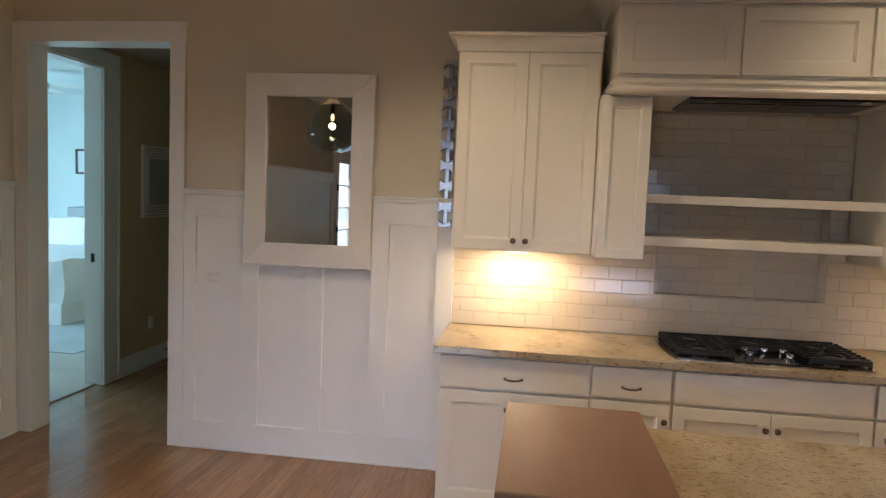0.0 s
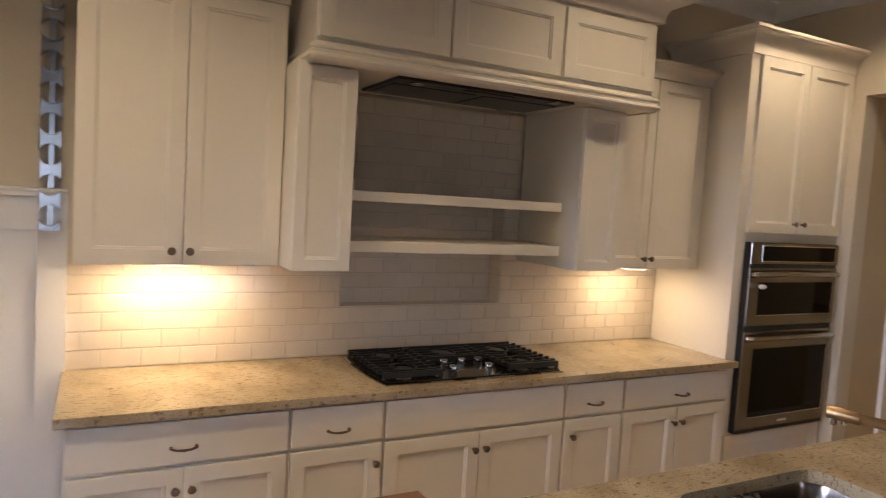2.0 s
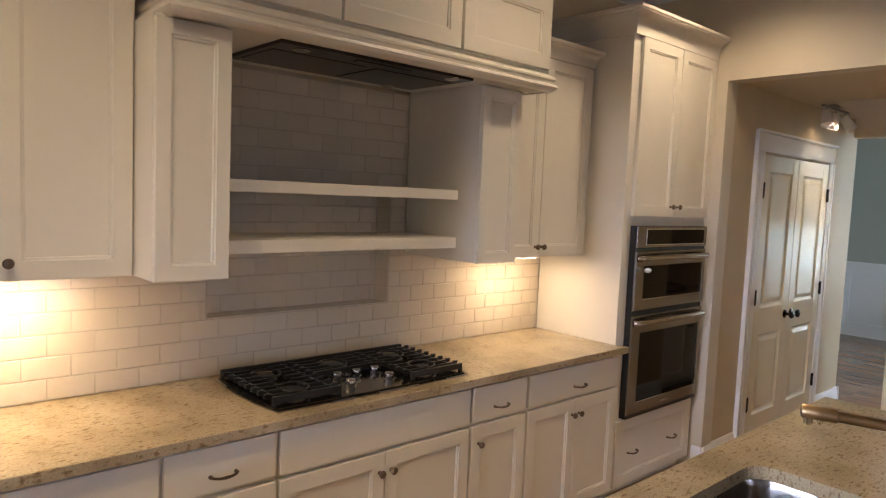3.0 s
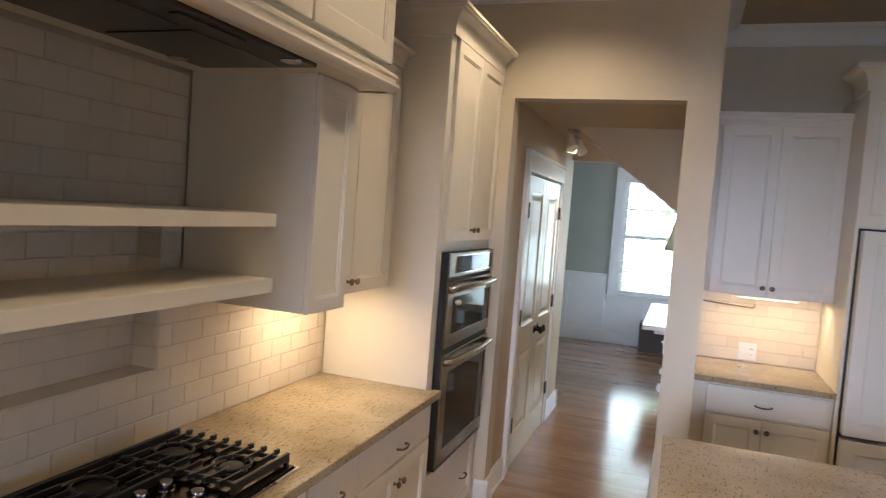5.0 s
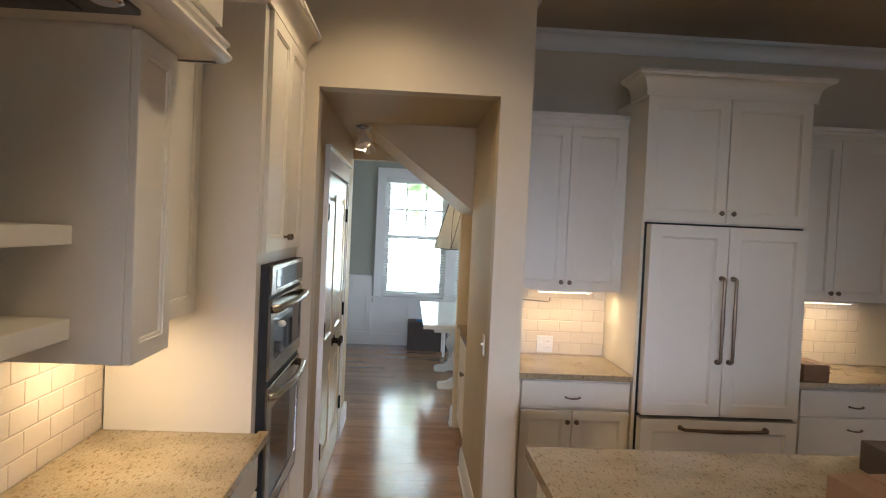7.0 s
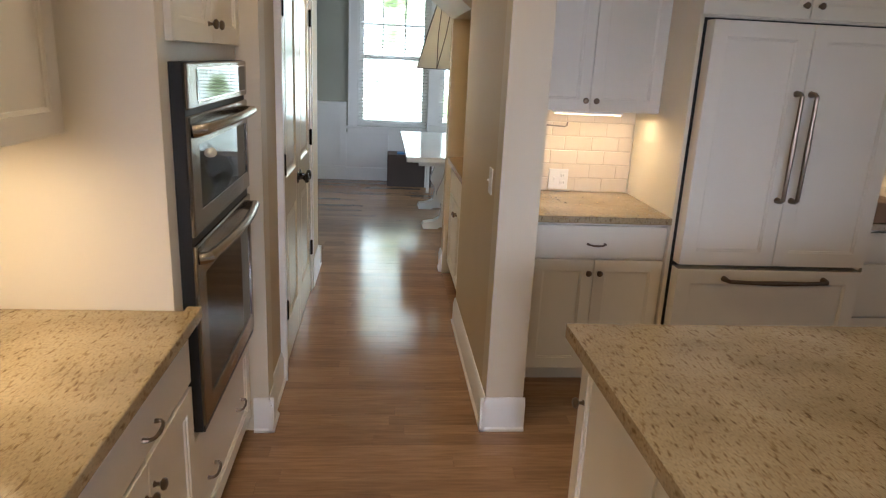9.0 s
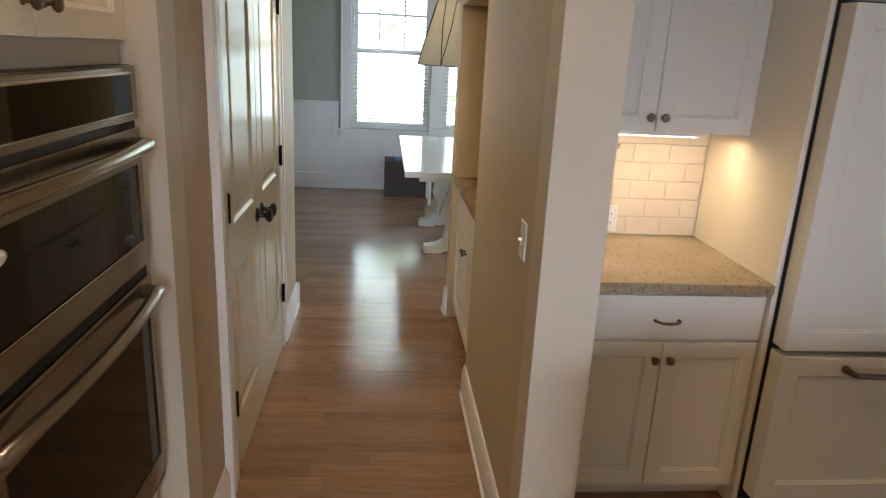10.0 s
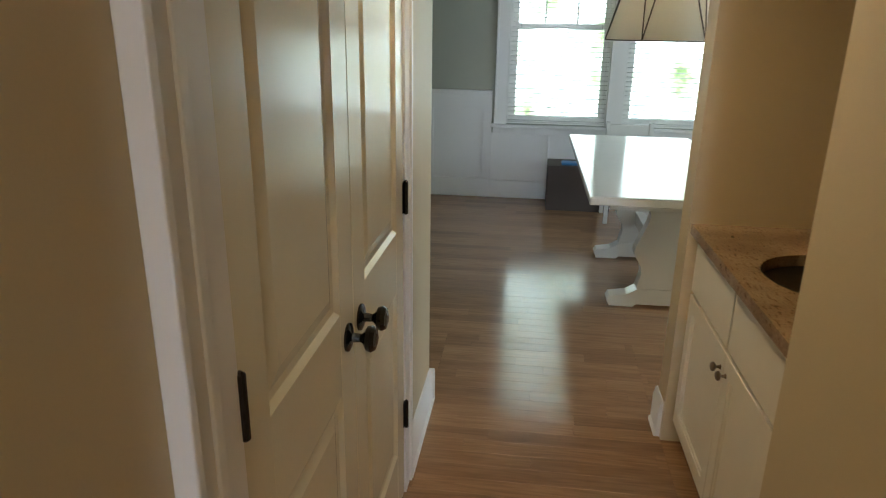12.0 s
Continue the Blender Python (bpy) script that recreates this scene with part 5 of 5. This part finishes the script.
# ---- passage ----
tr = thing("track_light", pose(5.50, 3.84, 2.49), "brushed ceiling track light with three white spot heads", "light")
part("canopy", lathe(bmesh.new(), [(0.06, -0.001), (0.06, -0.015), (0.03, -0.024), (0.004, -0.026)], 24), pewter, tr, "", True)
part("bar", box(-0.30, 0.22, -0.010, 0.010, -0.048, -0.032, 0.003), pewter, tr)
for hx, aim in ((-0.22, (-0.4, -0.3, -1)), (-0.03, (0.02, 0.2, -1)), (0.16, (0.7, -0.5, -1))):
    q = Vector(aim).normalized().to_track_quat("-Z", "Y").to_matrix().to_4x4()
    m = Matrix.Translation((hx, 0, -0.085)) @ q
    h = part("head", lathe(bmesh.new(), [(0.022, 0.02), (0.030, 0.01), (0.034, -0.02), (0.042, -0.10), (0.040, -0.10), (0.030, -0.03), (0.004, -0.025)], 24, m), white_plastic, tr, "white bell-shaped spot head", True)
    part("stem", tube(bmesh.new(), [(hx, 0, -0.045), (hx, 0, -0.07)], 0.006, 8), pewter, h)
    part("bulb", lathe(bmesh.new(), [(0.003, -0.060), (0.026, -0.062), (0.036, -0.088), (0.004, -0.092)], 18, m), can_glow if hx > -0.1 else white_plastic, h)

# drinks alcove
wet = cabinet("bar_cabinet", pose(6.333, 2.985, 0, 0, 0, 180), 1.0, 0.695, 0.877, "cream bar cabinet in the passage alcove with dark knobs",
              [("drawer", 0.008, 0.494, 0.66, 0.862, []), ("drawer", 0.506, 0.992, 0.66, 0.862, []),
               ("door", 0.008, 0.4985, 0.10, 0.645, [("knob", 0.470, 0.585)]), ("door", 0.5015, 0.992, 0.10, 0.645, [("knob", 0.53, 0.585)])], toe=0.09, body=False)
for a in ((0.0, 1.0, 0.021, 0.04, 0.09, 0.877), (0.002, 0.998, 0.09, 0.11, 0.0, 0.09), (0.0, 0.02, 0.0405, 0.69, 0.09, 0.877), (0.98, 1.0, 0.0405, 0.69, 0.09, 0.877)):
    part("side_panel", box(*a), cabinet_paint, wet)
tagged(new("bar_countertop", mesh_of("bar_countertop", plate_with_hole((5.333, 6.333, 2.284, 3.014), rounded(5.60, 6.02, 2.505, 2.925, 0.209, 8), 0.878, 0.914), bar_granite)), "brown granite bar top with a round sink cut-out", "countertop")
bm = bmesh.new()
lathe(bm, [(0.222, 0.877), (0.214, 0.85), (0.185, 0.78), (0.13, 0.75), (0.01, 0.745)], 32, Matrix.Translation((5.81, 2.715, 0)))
tagged(new("bar_sink", mesh_of("bar_sink", bm, dark_bronze, True)), "dark bronze round bar sink in the granite", "sink")

# ---- dining room ----
tab = thing("dining_table", pose(7.352, 2.33, 0), "long white painted trestle dining table with heavy feet", "table")
TL, TWD = 2.21, 0.955
part("tabletop", box(0, TL, 0, TWD, 0.708, 0.756, 0.010), table_paint, tab)
part("apron", box(0.12, TL - 0.12, 0.12, TWD - 0.12, 0.66, 0.7075, 0.004), table_paint, tab)
for lx in (0.38, 1.28):
    bm = bmesh.new()
    prism(bm, [(0.20, 0.0), (0.34, 0.0), (0.36, 0.018), (TWD - 0.36, 0.018), (TWD - 0.34, 0.0), (TWD - 0.20, 0.0), (TWD - 0.185, 0.035), (TWD - 0.20, 0.062), (TWD - 0.30, 0.078), (TWD - 0.36, 0.115), (0.36, 0.115), (0.30, 0.078), (0.20, 0.062), (0.185, 0.035)], lx, lx + 0.105, 0)
    part("foot", bm, table_paint, tab)
    bm = bmesh.new()
    half = [(0.125, 0.116), (0.118, 0.15), (0.106, 0.20), (0.112, 0.255), (0.150, 0.315), (0.158, 0.335), (0.154, 0.37), (0.125, 0.44), (0.094, 0.52), (0.086, 0.565), (0.096, 0.60), (0.125, 0.635), (0.140, 0.6595)]
    c = TWD / 2
    prism(bm, [(c + a, z) for a, z in half] + [(c - a, z) for a, z in reversed(half)], lx + 0.008, lx + 0.097, 0)
    part("post", bm, table_paint, tab)
part("stretcher", box(0.48, 1.285, TWD / 2 - 0.03, TWD / 2 + 0.03, 0.27, 0.36, 0.006), table_paint, tab)

sh = thing("hanging_lamp", pose(8.5, 2.80, 2.72), "cream linen tapered lampshade with crossed ribs over the table", "pendant light")
bm = bmesh.new()
lathe(bm, [(0.362, -1.20), (0.271, -0.88), (0.180, -0.56), (0.177, -0.56), (0.268, -0.88), (0.359, -1.20)], 36)
part("shade", bm, linen_shade, sh, "", True)
for k in range(6):
    a = 2 * math.pi * (k + 0.5) / 6
    for da in (-0.30, 0.30):
        bm = bmesh.new()
        tube(bm, [(0.365 * math.cos(a), 0.365 * math.sin(a), -1.199), (0.276 * math.cos(a + da / 2), 0.276 * math.sin(a + da / 2), -0.88), (0.184 * math.cos(a + da), 0.184 * math.sin(a + da), -0.561)], 0.0038, 6)
        part("rib", bm, card_dark, sh)
for r, z in ((0.363, -1.20), (0.181, -0.56)):
    part("hoop", tube(bmesh.new(), [(r * math.cos(2 * math.pi * i / 36), r * math.sin(2 * math.pi * i / 36), z) for i in range(36)], 0.004, 6, True), card_dark, sh)
part("cord", tube(bmesh.new(), [(0, 0, -0.001), (0, 0, -0.78)], 0.004, 8), black_metal, sh)
part("bulb", lathe(bmesh.new(), [(0.012, -0.78), (0.018, -0.80), (0.030, -0.85), (0.026, -0.88), (0.005, -0.895)], 16), bulb_glow, sh, "", True).visible_shadow = False
part("canopy", lathe(bmesh.new(), [(0.06, -0.001), (0.06, -0.02), (0.01, -0.03)], 20), pewter, sh, "", True)

cb = carton("cardboard_box", 9.93, 10.30, 2.86, 3.43, 0.002, 0.412, card_dark, "dark brown cardboard carton on the dining room floor")
bm = bmesh.new()
bx(bm, 9.97, 10.08, 3.16, 3.31, 0.414, 0.440, 0.008)
tagged(new("blue_packet", mesh_of("blue_packet", bm, tape_blue)), "small blue packet lying on the carton", "packet")


tagged(new("blue_ball", mesh_of("blue_ball", lathe(bmesh.new(), [(0.004, 0.0)] + [(0.13 * math.sin(math.pi * k / 16), 0.13 - 0.13 * math.cos(math.pi * k / 16)) for k in range(1, 16)] + [(0.004, 0.26)], 28, Matrix.Translation((8.16, 2.66, 0.001))), tape_blue, True)), "blue rubber ball on the floor under the table", "ball")


def dining_chair(m):
    root = thing("dining_chair", m, "white painted slat-back dining chair behind the table", "chair", "dining chairs")
    part("seat", box(-0.22, 0.22, -0.21, 0.21, 0.43, 0.46, 0.008), table_paint, root)
    for x in (-0.20, 0.165):
        for y, top in ((-0.20, 0.43), (0.165, 0.82)):
            part("leg", box(x, x + 0.035, y, y + 0.035, 0, top, 0.004), table_paint, root)
    part("top_rail", box(-0.165, 0.165, 0.170, 0.195, 0.70, 0.80, 0.006), table_paint, root)
    for k in range(3):
        part("slat", box(-0.12 + k * 0.10, -0.08 + k * 0.10, 0.176, 0.190, 0.46, 0.70, 0.002), table_paint, root)
    return root


dining_chair(pose(9.75, 2.75, 0, 0, 0, -90))

# ---- corridor and bedroom ----
pic = thing("framed_picture", pose(-3.11, 6.235, 1.372, 0, 0, 90), "large framed print with a ribbed cream frame", "picture")
PW, PH = 0.62, 0.648
for k in range(5):
    o = k * 0.024
    bm = bmesh.new()
    for a in ((o, PW - o, o, o + 0.019), (o, PW - o, PH - o - 0.019, PH - o), (o, o + 0.019, o + 0.019, PH - o - 0.019), (PW - o - 0.019, PW - o, o + 0.019, PH - o - 0.019)):
        bx(bm, a[0], a[1], -0.034 + 0.004 * k, -0.002, a[2], a[3], 0.003)
    part("frame_rib", bm, white_wood, pic)
part("print", box(0.10, PW - 0.10, -0.012, -0.008, 0.10, PH - 0.10), dining_paint, pic, "plain grey-green print")
part("backing", box(0.005, PW - 0.005, -0.007, -0.001, 0.005, PH - 0.005), card_brown, pic)

bp = thing("framed_picture", pose(-6.66, 10.195, 1.79), "small dark-framed landscape print on the bedroom wall", "picture")
bm = bmesh.new()
for a in ((0, 0.62, 0, 0.03), (0, 0.62, 0.35, 0.38), (0, 0.03, 0.03, 0.35), (0.59, 0.62, 0.03, 0.35)):
    bx(bm, a[0], a[1], -0.025, -0.001, a[2], a[3], 0.002)
part("frame", bm, card_dark, bp)
part("print", box(0.028, 0.592, -0.010, -0.002, 0.028, 0.352), bedroom_paint, bp, "pale sky over a dark band")

bed = thing("bed", pose(-6.55, 7.60, 0.012), "bed with white rumpled bedding and a pale skirt", "bed")


def cushion(bm, x0, x1, y0, y1, z0, z1, n=10, puff=0.06, seed=0):
    """A soft box: a grid bulged and dented with noise."""
    r = bmesh.ops.create_cube(bm, size=1.0)
    es = list({e for v in r["verts"] for e in v.link_edges})
    bmesh.ops.subdivide_edges(bm, edges=es, cuts=n, use_grid_fill=True)
    for v in bm.verts:
        p = v.co.copy()
        q = Vector([math.copysign(abs(2 * c) ** 1.0, c) for c in p])
        l = max(abs(q.x), abs(q.y), abs(q.z))
        sph = q.normalized() * l
        q = q.lerp(sph, 0.22)
        w = Vector(((x0 + x1) / 2 + q.x * (x1 - x0) / 2, (y0 + y1) / 2 + q.y * (y1 - y0) / 2, (z0 + z1) / 2 + q.z * (z1 - z0) / 2))
        w += puff * 0.5 * noise.noise_vector(w * 4 + Vector((seed, 0, 0)))
        v.co = w
    return bm


part("skirt", box(0, 1.62, 0, 2.05, 0.0, 0.30, 0.01), bedding_cloth, bed)
part("duvet", cushion(bmesh.new(), -0.08, 1.72, -0.10, 2.10, 0.24, 0.78, 14, 0.08), bedding_cloth, bed, "white rumpled duvet", True)
for px in (0.1, 0.85):
    part("pillow", cushion(bmesh.new(), px, px + 0.70, 1.70, 2.12, 0.68, 1.16, 8, 0.05, px), bedding_cloth, bed, "white upright pillow", True)
part("headboard", cushion(bmesh.new(), -0.05, 1.68, 2.20, 2.34, 0.02, 1.32, 8, 0.01), grey_cloth, bed, "grey upholstered headboard", True)
setting("bedroom_rug", box(-6.9, -3.95, 6.5, 9.2, 0.012, 0.022, 0.004), grey_cloth, "woven blue-grey rug by the bed")
fan = thing("ceiling_fan", pose(-5.6, 8.1, 3.0), "white ceiling fan at rest in the bedroom", "ceiling fan")
part("motor", lathe(bmesh.new(), [(0.05, -0.001), (0.03, -0.04), (0.03, -0.14), (0.11, -0.16), (0.13, -0.21), (0.10, -0.25), (0.02, -0.27)], 24), white_plastic, fan, "", True)
for k in range(4):
    a = math.pi / 2 * k + 0.3
    bm = box(0.13, 0.70, -0.065, 0.065, -0.20, -0.192, 0.003)
    bmesh.ops.rotate(bm, verts=bm.verts[:], cent=(0, 0, 0), matrix=Matrix.Rotation(a, 3, "Z"))
    part("blade", bm, white_plastic, fan)

stop = thing("door_stop", pose(-3.094, 6.62, 0.10, 0, 90, 0), "small dark spring door stop on the baseboard", "door stop")
part("spring", lathe(bmesh.new(), [(0.010, 0), (0.010, 0.004), (0.005, 0.006), (0.005, 0.055)], 12), bronze, stop, "", True)
part("tip", lathe(bmesh.new(), [(0.007, 0.055), (0.009, 0.058), (0.009, 0.072), (0.006, 0.075)], 12), black_metal, stop, "black rubber tip", True)

stool = thing("bench", pose(-3.44, 6.56, 0.013), "small blue-grey painted bench beside the bedroom doorway", "bench")
part("seat", box(-0.17, 0.17, -0.32, 0.32, 0.46, 0.50, 0.012), grey_cloth, stool)
for lx in (-0.165, 0.125):
    for ly in (-0.31, 0.27):
        part("leg", box(lx, lx + 0.04, ly, ly + 0.04, 0, 0.46, 0.004), grey_cloth, stool)

# pale flat panel on the dining wall, a dark strip along its bottom
art = thing("wall_panel", pose(9.30, 5.398, 1.46), "pale unframed panel with a dark lower edge in the dining room", "picture")
part("pale_face", box(0, 0.90, -0.030, -0.001, 0.014, 1.02, 0.003), bedroom_paint, art)
part("lower_edge", box(0, 0.90, -0.033, -0.001, 0, 0.0135, 0.001), card_dark, art, "dark strip along the lower edge")

label = tagged(new("paper_label", mesh_of("paper_label", box(2.36, 2.46, 1.84, 1.90, 1.0047, 1.0052), white_plastic)), "white paper label lying on the carton", "label")

# ---- tiles and planks ----
TP, RP = 0.1555, 0.0785


def tile_mesh(w, h):
    """A tile face with a softened edge, 4 mm proud of the bed."""
    bm = bmesh.new()
    b = 0.0032
    lo = [bm.verts.new(p) for p in ((0, 0, 0), (w, 0, 0), (w, 0, h), (0, 0, h))]
    mid = [bm.verts.new(p) for p in ((0, -0.0030, 0), (w, -0.0030, 0), (w, -0.0030, h), (0, -0.0030, h))]
    hi = [bm.verts.new(p) for p in ((b, -0.0045, b), (w - b, -0.0045, b), (w - b, -0.0045, h - b), (b, -0.0045, h - b))]
    for r0, r1 in ((lo, mid), (mid, hi)):
        for i in range(4):
            bm.faces.new((r0[i], r0[(i + 1) % 4], r1[(i + 1) % 4], r1[i]))
    bm.faces.new(hi)
    bmesh.ops.recalc_face_normals(bm, faces=bm.faces[:])
    return mesh_of("tile", bm, tile_glaze)


TILES = {}


def tiled(name, m, w, z0, z1, x_off, label, holes=()):
    """Running-bond tiles on a grout bed over w by z0..z1, each tile cut at the edges and round holes (x0, x1, z0, z1)."""
    root = thing(name, m, label, "backsplash")
    tagged(root, kind="structure")
    bm = bmesh.new()
    if holes:
        (a, c, d, e), = holes
        for q in ((0, a, z0, z1), (c, w, z0, z1), (a, c, z0, d), (a, c, e, z1)):
            if q[1] - q[0] > 0.001 and q[3] - q[2] > 0.001:
                bx(bm, q[0], q[1], -0.003, 0.0, q[2], q[3])
    else:
        bx(bm, 0, w, -0.003, 0.0, z0, z1)
    part("grout_bed", bm, grout, root)
    row, z = 0, z0
    gx, gz = 0.0012, 0.0028
    while z < z1 - 0.006:
        zt = min(z + RP, z1)
        x = -x_off - (TP / 2 if row % 2 else 0)
        while x < w - 0.002:
            spans = [(max(x, 0), min(x + TP, w))]
            for a, c, d, e in holes:
                zm = (z + zt) / 2
                if d < zm < e:
                    nxt = []
                    for s0, s1 in spans:
                        if s1 <= a or s0 >= c:
                            nxt.append((s0, s1))
                        else:
                            if s0 < a:
                                nxt.append((s0, a))
                            if s1 > c:
                                nxt.append((c, s1))
                    spans = nxt
            for s0, s1 in spans:
                if s1 - s0 < 0.012:
                    continue
                key = (round(s1 - s0 - gx, 4), round(zt - z - gz, 4))
                if key not in TILES:
                    TILES[key] = tile_mesh(*key)
                piece("tile", TILES[key], root, (s0 + gx / 2, -0.0024, z + gz / 2))
            x += TP
        z += RP
        row += 1
    return root


tiled("backsplash", pose(-0.095, NORTH - 0.001, 0), 3.2245, 0.915, 1.394, 0.03, "cream glazed subway tiles in running bond over the granite", [(1.160, 2.080, 1.150, 1.394)])
tiled("backsplash", pose(0.91, NORTH - 0.001, 0), 1.165, 1.394, 2.185, 0.10, "cream glazed subway tiles above the recess", [(0.155, 1.075, 1.394, 1.705)])
tiled("niche_tiles", pose(1.067, 4.751, 0), 0.916, 1.152, 1.708, 0.05, "cream glazed tiles in the wall recess")
tiled("niche_tiles", pose(1.984, 4.743, 0, 0, 0, -90), 0.105, 1.152, 1.708, 0.0, "cream glazed tiles on the recess side")
tiled("niche_tiles", pose(1.066, 4.640, 0, 0, 0, 90), 0.105, 1.152, 1.708, 0.0, "cream glazed tiles on the recess side")
tagged(new("niche_sill", mesh_of("niche_sill", box(1.068, 1.983, 4.636, 4.745, 1.1505, 1.158, 0.002), tile_glaze)), "cream glazed sill of the wall recess", "sill", kind="structure")
tiled("backsplash", pose(EAST - 0.001, 2.848, 0, 0, 0, -90), 0.763, 0.915, 1.386, 0.02, "cream glazed subway tiles beside the fridge")
tiled("backsplash", pose(EAST - 0.001, 1.050, 0, 0, 0, -90), 0.81, 0.915, 1.386, 0.06, "cream glazed subway tiles beyond the fridge")

rng = random.Random(7)
PLW = 0.0826


def planks(x0, x1, y0, y1):
    """Boards along y: (x0, x1, y0, y1, lift) for each."""
    out, x = [], x0
    while x < x1 - 0.004:
        xe = min(x + PLW, x1)
        y = y0 - rng.uniform(0, 0.9)
        while y < y1:
            ye = y + rng.uniform(0.55, 1.5)
            a, c = max(y, y0), min(ye, y1)
            if c - a > 0.01:
                out.append((x, xe, a, c, rng.uniform(0.0, 0.0003)))
            y = ye
        x = xe
    return out


def plank_verts(w, l):
    g, b = 0.0002, 0.0004
    lo = [(g, g, -0.012), (w - g, g, -0.012), (w - g, l - g, -0.012), (g, l - g, -0.012)]
    mid = [(x, y, -0.0003) for x, y, z in lo]
    hi = [(g + b, g + b, 0), (w - g - b, g + b, 0), (w - g - b, l - g - b, 0), (g + b, l - g - b, 0)]
    faces = [(8, 9, 10, 11)]
    for o in (0, 4):
        for i in range(4):
            faces.append((o + i, o + (i + 1) % 4, o + 4 + (i + 1) % 4, o + 4 + i))
    return lo + mid + hi, faces


for a, c, y, e, lift in planks(4.16, 7.2, 3.02, 3.992):
    v, f = plank_verts(c - a, e - y)
    me = bpy.data.meshes.new("plank")
    me.from_pydata(v, [], f)
    me.materials.append(floor_wood)
    piece("plank", me, floor, (a, y, lift))
V, F = [], []
REST = planks(-3.12, 4.16, SOUTH, 4.78) + planks(-3.25, -1.70, 4.78, 9.6) + planks(7.2, 10.37, -1.0, 5.4) + planks(6.36, 7.2, 3.992, 5.4) + planks(6.36, 7.2, -1.0, 3.02) + planks(5.33, 6.36, 2.9, 3.02) + planks(4.16, EAST, SOUTH, 2.85)
for a, c, y, e, lift in REST:
    v, f = plank_verts(c - a, e - y)
    k = len(V)
    V += [(p[0] + a, p[1] + y, p[2] + lift) for p in v]
    F += [tuple(i + k for i in q) for q in f]
me = bpy.data.meshes.new("floor_planks")
me.from_pydata(V, [], F)
me.materials.append(floor_wood)
ob = tagged(new("floor_planks", me), "dark brown hardwood strip boards", "", "", "stuff")
ob.parent = floor
